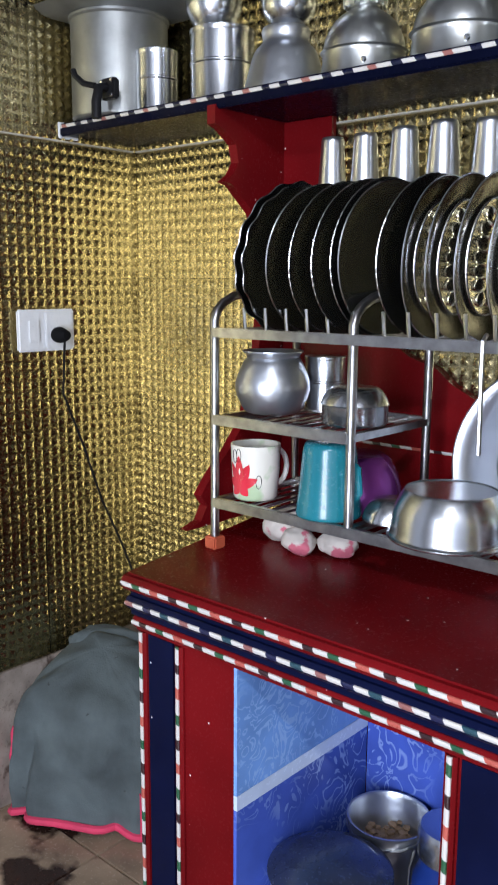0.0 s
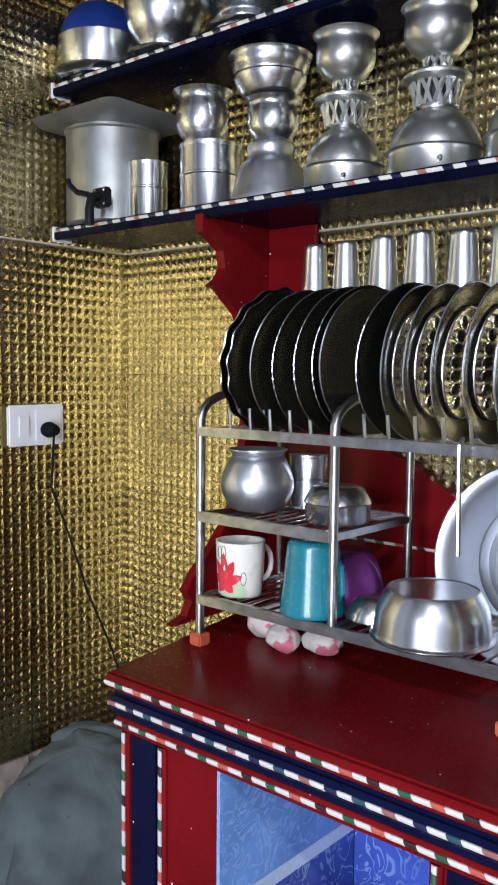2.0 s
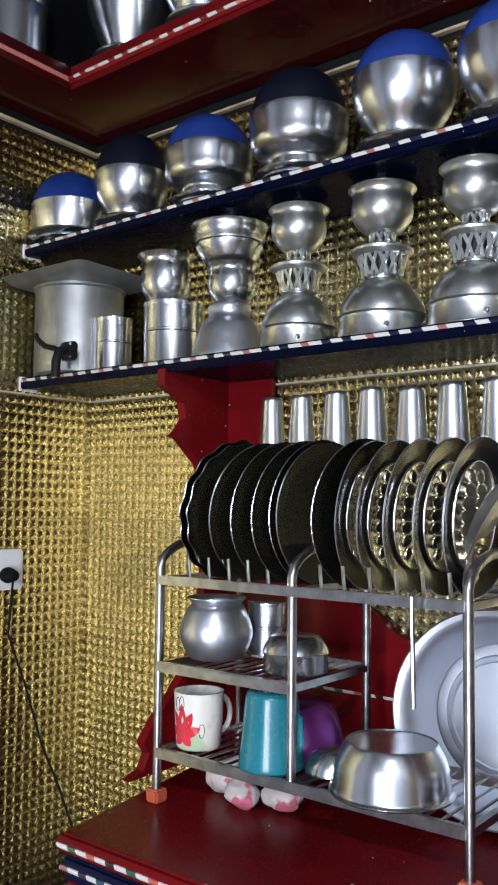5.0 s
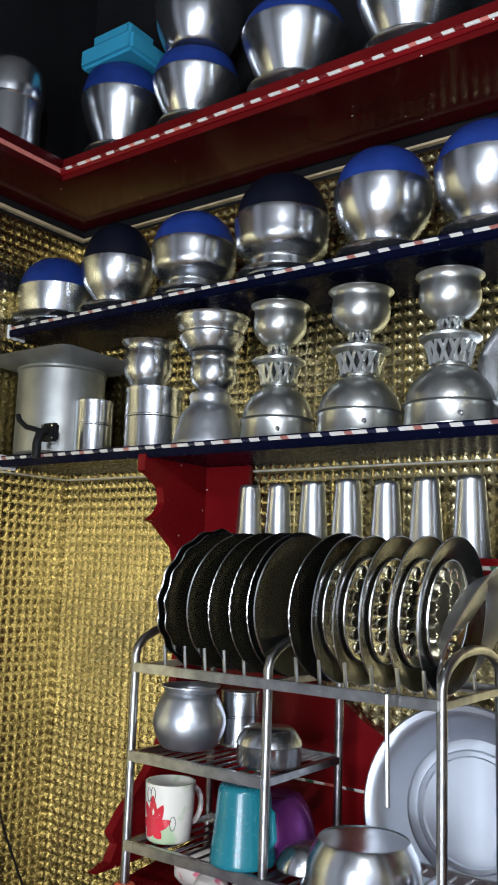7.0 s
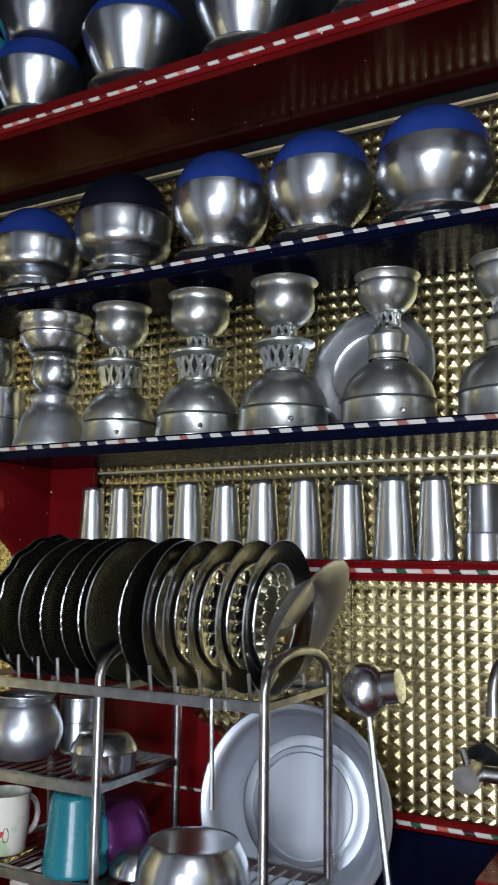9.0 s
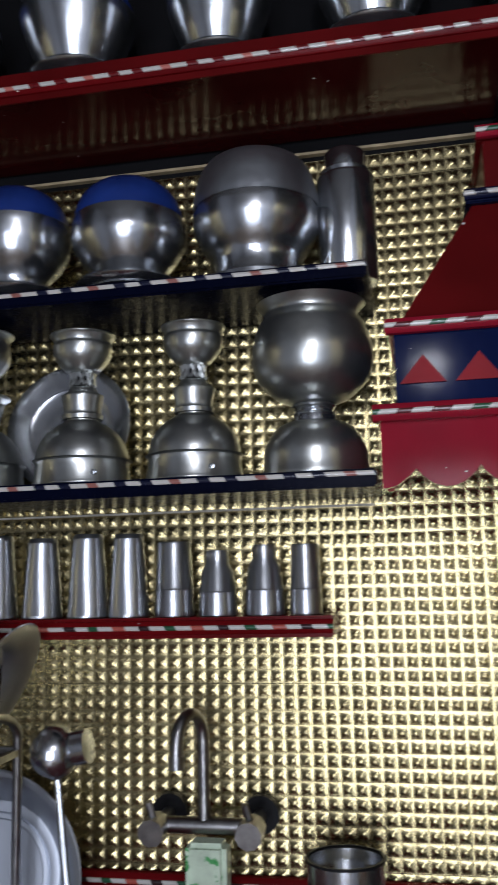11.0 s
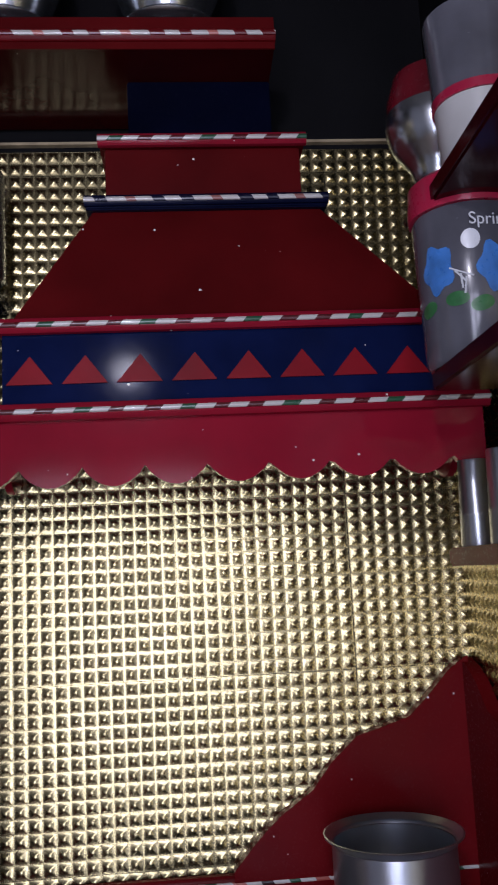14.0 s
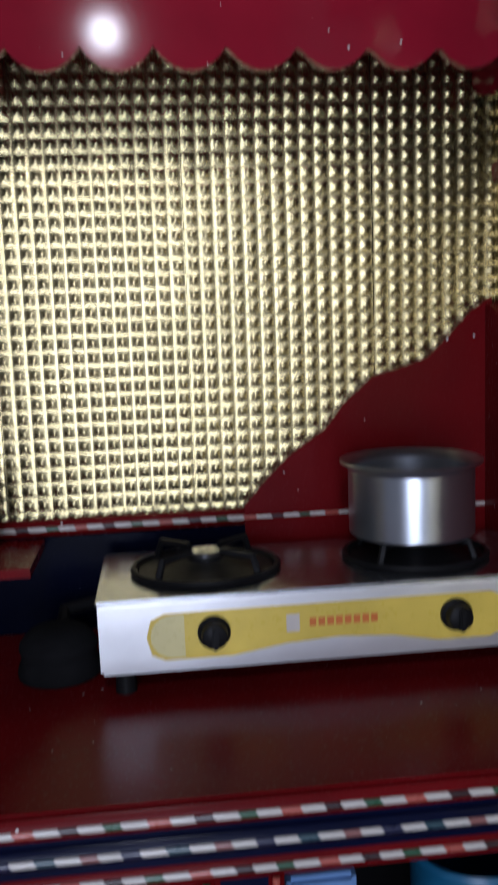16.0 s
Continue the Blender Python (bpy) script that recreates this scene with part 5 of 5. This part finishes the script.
jar = root("plastic_jar", 2.417, -0.44, 0.8765, "cloudy plastic jar with a red lid and blue flowers", "jar")
M_CLOUDY = mat("cloudy_plastic", (0.11, 0.11, 0.13), 0.22, vary=0.35, scale=9, coat=0.3)
M_REDLID = mat("red_lid", (0.42, 0.015, 0.05), 0.3, vary=0.15, coat=0.2)
M_FLOWER = mat("flower_print", (0.05, 0.20, 0.55), 0.3, vary=0.3, scale=60)
M_LEAF = mat("leaf_print", (0.03, 0.16, 0.05), 0.3, vary=0.3, scale=60)
M_PRINT = mat("white_print", (0.7, 0.72, 0.75), 0.3, vary=0.1)
part("body", lathe([(0, 0), (0.050, 0), (0.054, 0.006), (0.060, 0.165), (0.058, 0.170), (0, 0.170)], 40), M_CLOUDY, jar)
part("lid", lathe([(0, 0.1705), (0.0625, 0.1705), (0.0635, 0.176), (0.061, 0.208), (0.054, 0.214), (0, 0.215)], 40), M_REDLID, jar)


def on_jar(a, z, lift=0.0008):
    r = 0.054 + 0.006 * z / 0.165 + lift
    return Vector((-r * math.sin(a), -r * math.cos(a), z))


def patch(name, a, z, wa, wz, material, seed=0, lobes=0):
    bm = bmesh.new()
    n = 28
    ring = []
    for k in range(n):
        t_ = 2 * math.pi * k / n
        q = 1 + (0.14 * math.cos(lobes * t_ + seed) if lobes else 0)
        ring.append(bm.verts.new(on_jar(a + wa * q * math.cos(t_), z + wz * q * math.sin(t_))))
    c_ = bm.verts.new(on_jar(a, z, 0.0014))
    for k in range(n):
        bm.faces.new((c_, ring[k], ring[(k + 1) % n]))
    return part(name, bm, material, jar)


for a_, z_ in ((-0.15, 0.098), (0.95, 0.102)):
    patch("flower", a_, z_, 0.33, 0.026, M_FLOWER, 0.4, 5)
    patch("leaf", a_ - 0.35, z_ - 0.036, 0.2, 0.009, M_LEAF, 0, 2)
    patch("leaf", a_ + 0.3, z_ - 0.040, 0.2, 0.009, M_LEAF, 1, 2)
patch("spiral", 0.28, 0.128, 0.17, 0.011, M_PRINT)
for k in range(4):
    part("sprig", tube([on_jar(0.45 + 0.06 * k * math.cos(k), 0.07 + 0.006 * k, 0.0004), on_jar(0.4 + 0.1 * k, 0.088 + 0.004 * k, 0.0006)], 0.0012, 5), M_PRINT, jar)
jar_text = bpy.data.curves.new("lettering", "FONT")
jar_text.body, jar_text.size, jar_text.extrude, jar_text.align_x = "Spring", 0.019, 0.0003, "CENTER"
jar_text.materials.append(M_PRINT)
jar_word = new("lettering", jar_text)
jar_word.parent = jar
jar_word.matrix_local = Matrix.Translation(on_jar(-0.08, 0.142, 0.0022)) @ pose(0, 0, 0, 90, 0, 4)
jar.scale = (1.12, 1.12, 1.12)
tub = root("plastic_tub", 2.428, -0.50, 1.0985, "clear plastic tub with white flour and a red band", "tub")
part("body", lathe([(0, 0), (0.046, 0), (0.050, 0.006), (0.056, 0.085), (0, 0.085)], 36), mat("flour_tub", (0.55, 0.54, 0.52), 0.4, vary=0.1), tub)
part("band", lathe([(0, 0.0852), (0.0585, 0.0852), (0.0585, 0.097), (0, 0.097)], 36), M_REDLID, tub)
part("top", lathe([(0, 0.0972), (0.057, 0.0972), (0.062, 0.2), (0, 0.2)], 36), M_CLOUDY, tub)
red_bowl = root("footed_bowl", 2.425, -0.335, 1.135, "footed steel bowl with a rounded red cover", "bowl", "domed bowls")
part("body", lathe(smooth_profile([(0, 0.002), (0.038, 0.0), (0.034, 0.014), (0.038, 0.05), (0.062, 0.085), (0.07, 0.115), (0.068, 0.135)], 3)), M_STEEL, red_bowl)
part("cover", lathe([(0, 0.1352), (0.067, 0.1352), (0.066, 0.155), (0.055, 0.19), (0, 0.215)]), mat("wine_enamel", (0.13, 0.006, 0.012), 0.25, vary=0.25), red_bowl, "red cover")
cup_shelf_e = root("cup_shelf", XW, 0, 0.650, "narrow dark red shelf on the side wall for cups", "shelf")
part("board", box(-0.085, -1.0, -0.012, -0.004, -0.195, 0.014, 0.003), M_RED, cup_shelf_e)
for y in (-0.235, -0.355, -0.475):
    cup(XW - 0.052, y, 0.6645, 0.024, 0.124, "steel tumbler upside down on the side shelf", 2)
blackbox = root("gas_regulator", 1.83, -0.19, 0.0, "black cloth-wrapped gas fitting beside the stove", "fitting")
part("body", lathe(smooth_profile([(0, 0), (0.05, 0), (0.056, 0.012), (0.05, 0.03), (0.053, 0.045), (0.04, 0.062), (0.02, 0.07), (0, 0.071)], 3), 28), M_CLOTHBLACK, blackbox)
part("hose", tube([(0.0, 0.05, 0.05), (0.0, 0.09, 0.06), (0.05, 0.12, 0.06)], 0.010, 8), M_BLACK, blackbox)


# ---- wall tiles, floor tiles ----
def tile_mesh(nx, nz):
    p = TL / 13
    v, f = [], []
    g, q, h = 0.05 * p, 0.36 * p, 0.0044
    for i in range(nx):
        for k in range(nz):
            x0, z0 = i * p, k * p
            b = len(v)
            v += [(x0, 0, z0), (x0 + p, 0, z0), (x0 + p, 0, z0 + p), (x0, 0, z0 + p), (x0 + g, 0, z0 + g), (x0 + p - g, 0, z0 + g), (x0 + p - g, 0, z0 + p - g), (x0 + g, 0, z0 + p - g), (x0 + q, -h, z0 + q), (x0 + p - q, -h, z0 + q), (x0 + p - q, -h, z0 + p - q), (x0 + q, -h, z0 + p - q), (x0 + p / 2, -h - 0.0011, z0 + p / 2)]
            f += [(b, b + 1, b + 5, b + 4), (b + 1, b + 2, b + 6, b + 5), (b + 2, b + 3, b + 7, b + 6), (b + 3, b, b + 4, b + 7)]
            for e in range(4):
                o = (e + 1) % 4
                f += [(b + 4 + e, b + 4 + o, b + 8 + o, b + 8 + e), (b + 8 + e, b + 8 + o, b + 12)]
    me = bpy.data.meshes.new("tile")
    me.from_pydata(v, [], f)
    me.polygons.foreach_set("use_smooth", [i % 12 >= 4 for i in range(len(f))])
    me.materials.append(M_GOLD)
    return me


TILES = {}


def tiles(parent, length, m_of):
    """Rows of relief tiles from -0.395 up to the trim, along a wall of that length."""
    p = TL / 13
    ncell = int(length / p + 1e-6)
    z = -0.395
    row = 0
    while z < 1.39:
        nz = min(13, int((1.405 - z) / p + 1e-6))
        if nz < 1:
            break
        c = 0
        while c < ncell:
            nx = min(13, ncell - c)
            if (nx, nz) not in TILES:
                TILES[(nx, nz)] = tile_mesh(nx, nz)
            ob = new("tile", TILES[(nx, nz)])
            ob.parent = parent
            ob.matrix_local = m_of(c * p + 0.0006 * (c // 13), z) @ pose(random.uniform(-0.0004, 0.0004), random.uniform(-0.0004, 0.0), 0, random.uniform(-0.15, 0.15), 0, random.uniform(-0.15, 0.15))
            c += nx
        z += nz * p + 0.0006
        row += 1


tiles(wall_north, XW, lambda s, z: pose(s, 0.0, z))
tiles(wall_west, 1.16, lambda s, z: pose(0, -1.16 + s, z, 0, 0, 90))
tiles(wall_east, 1.16, lambda s, z: pose(XW, -s, z, 0, 0, -90))
M_STRIP = mat("pale_grout", (0.5, 0.47, 0.4), 0.5, vary=0.3, scale=30)
trim = root("trim", 0, 0, 0, kind="structure")
part("strip", box(0.012, -0.007, 1.404, XW - 0.001, 0.005, 1.409), M_GROUT, trim)
part("strip", box(0.012, -0.010, 0.7665, 1.75, 0.005, 0.7695), M_STRIP, trim)
part("strip", box(-0.005, -1.16, 0.7665, 0.009, -0.012, 0.7695), M_STRIP, trim)
part("strip", box(-0.005, -1.16, 1.404, 0.008, 0.004, 1.412), M_GROUT, trim)
skirt = root("baseboard", 0, 0, 0, kind="structure")
for k in range(5):
    part("tile", box(-0.005, -0.3 * (k + 1) + 0.001, -H, 0.006, -0.3 * k - 0.001, -0.397, 0.0015), M_SKIRT, skirt)
for k in range(2):
    part("tile", box(0.008 + 0.3 * k, -0.004, -H, 0.006 + 0.3 * (k + 1), 0.005, -0.397, 0.0015), M_SKIRT, skirt)
fm = bpy.data.meshes.new("tile")
bmf = box(0.001, 0.001, -0.008, 0.399, 0.399, 0.0, 0.002)
bmf.to_mesh(fm)
bmf.free()
fm.materials.append(M_FLOOR)
for i in range(7):
    for j in range(8):
        ob = new("tile", fm)
        ob.parent = floor
        ob.matrix_local = pose(-0.1 + 0.4 * i, -0.4 * (j + 1), 0)
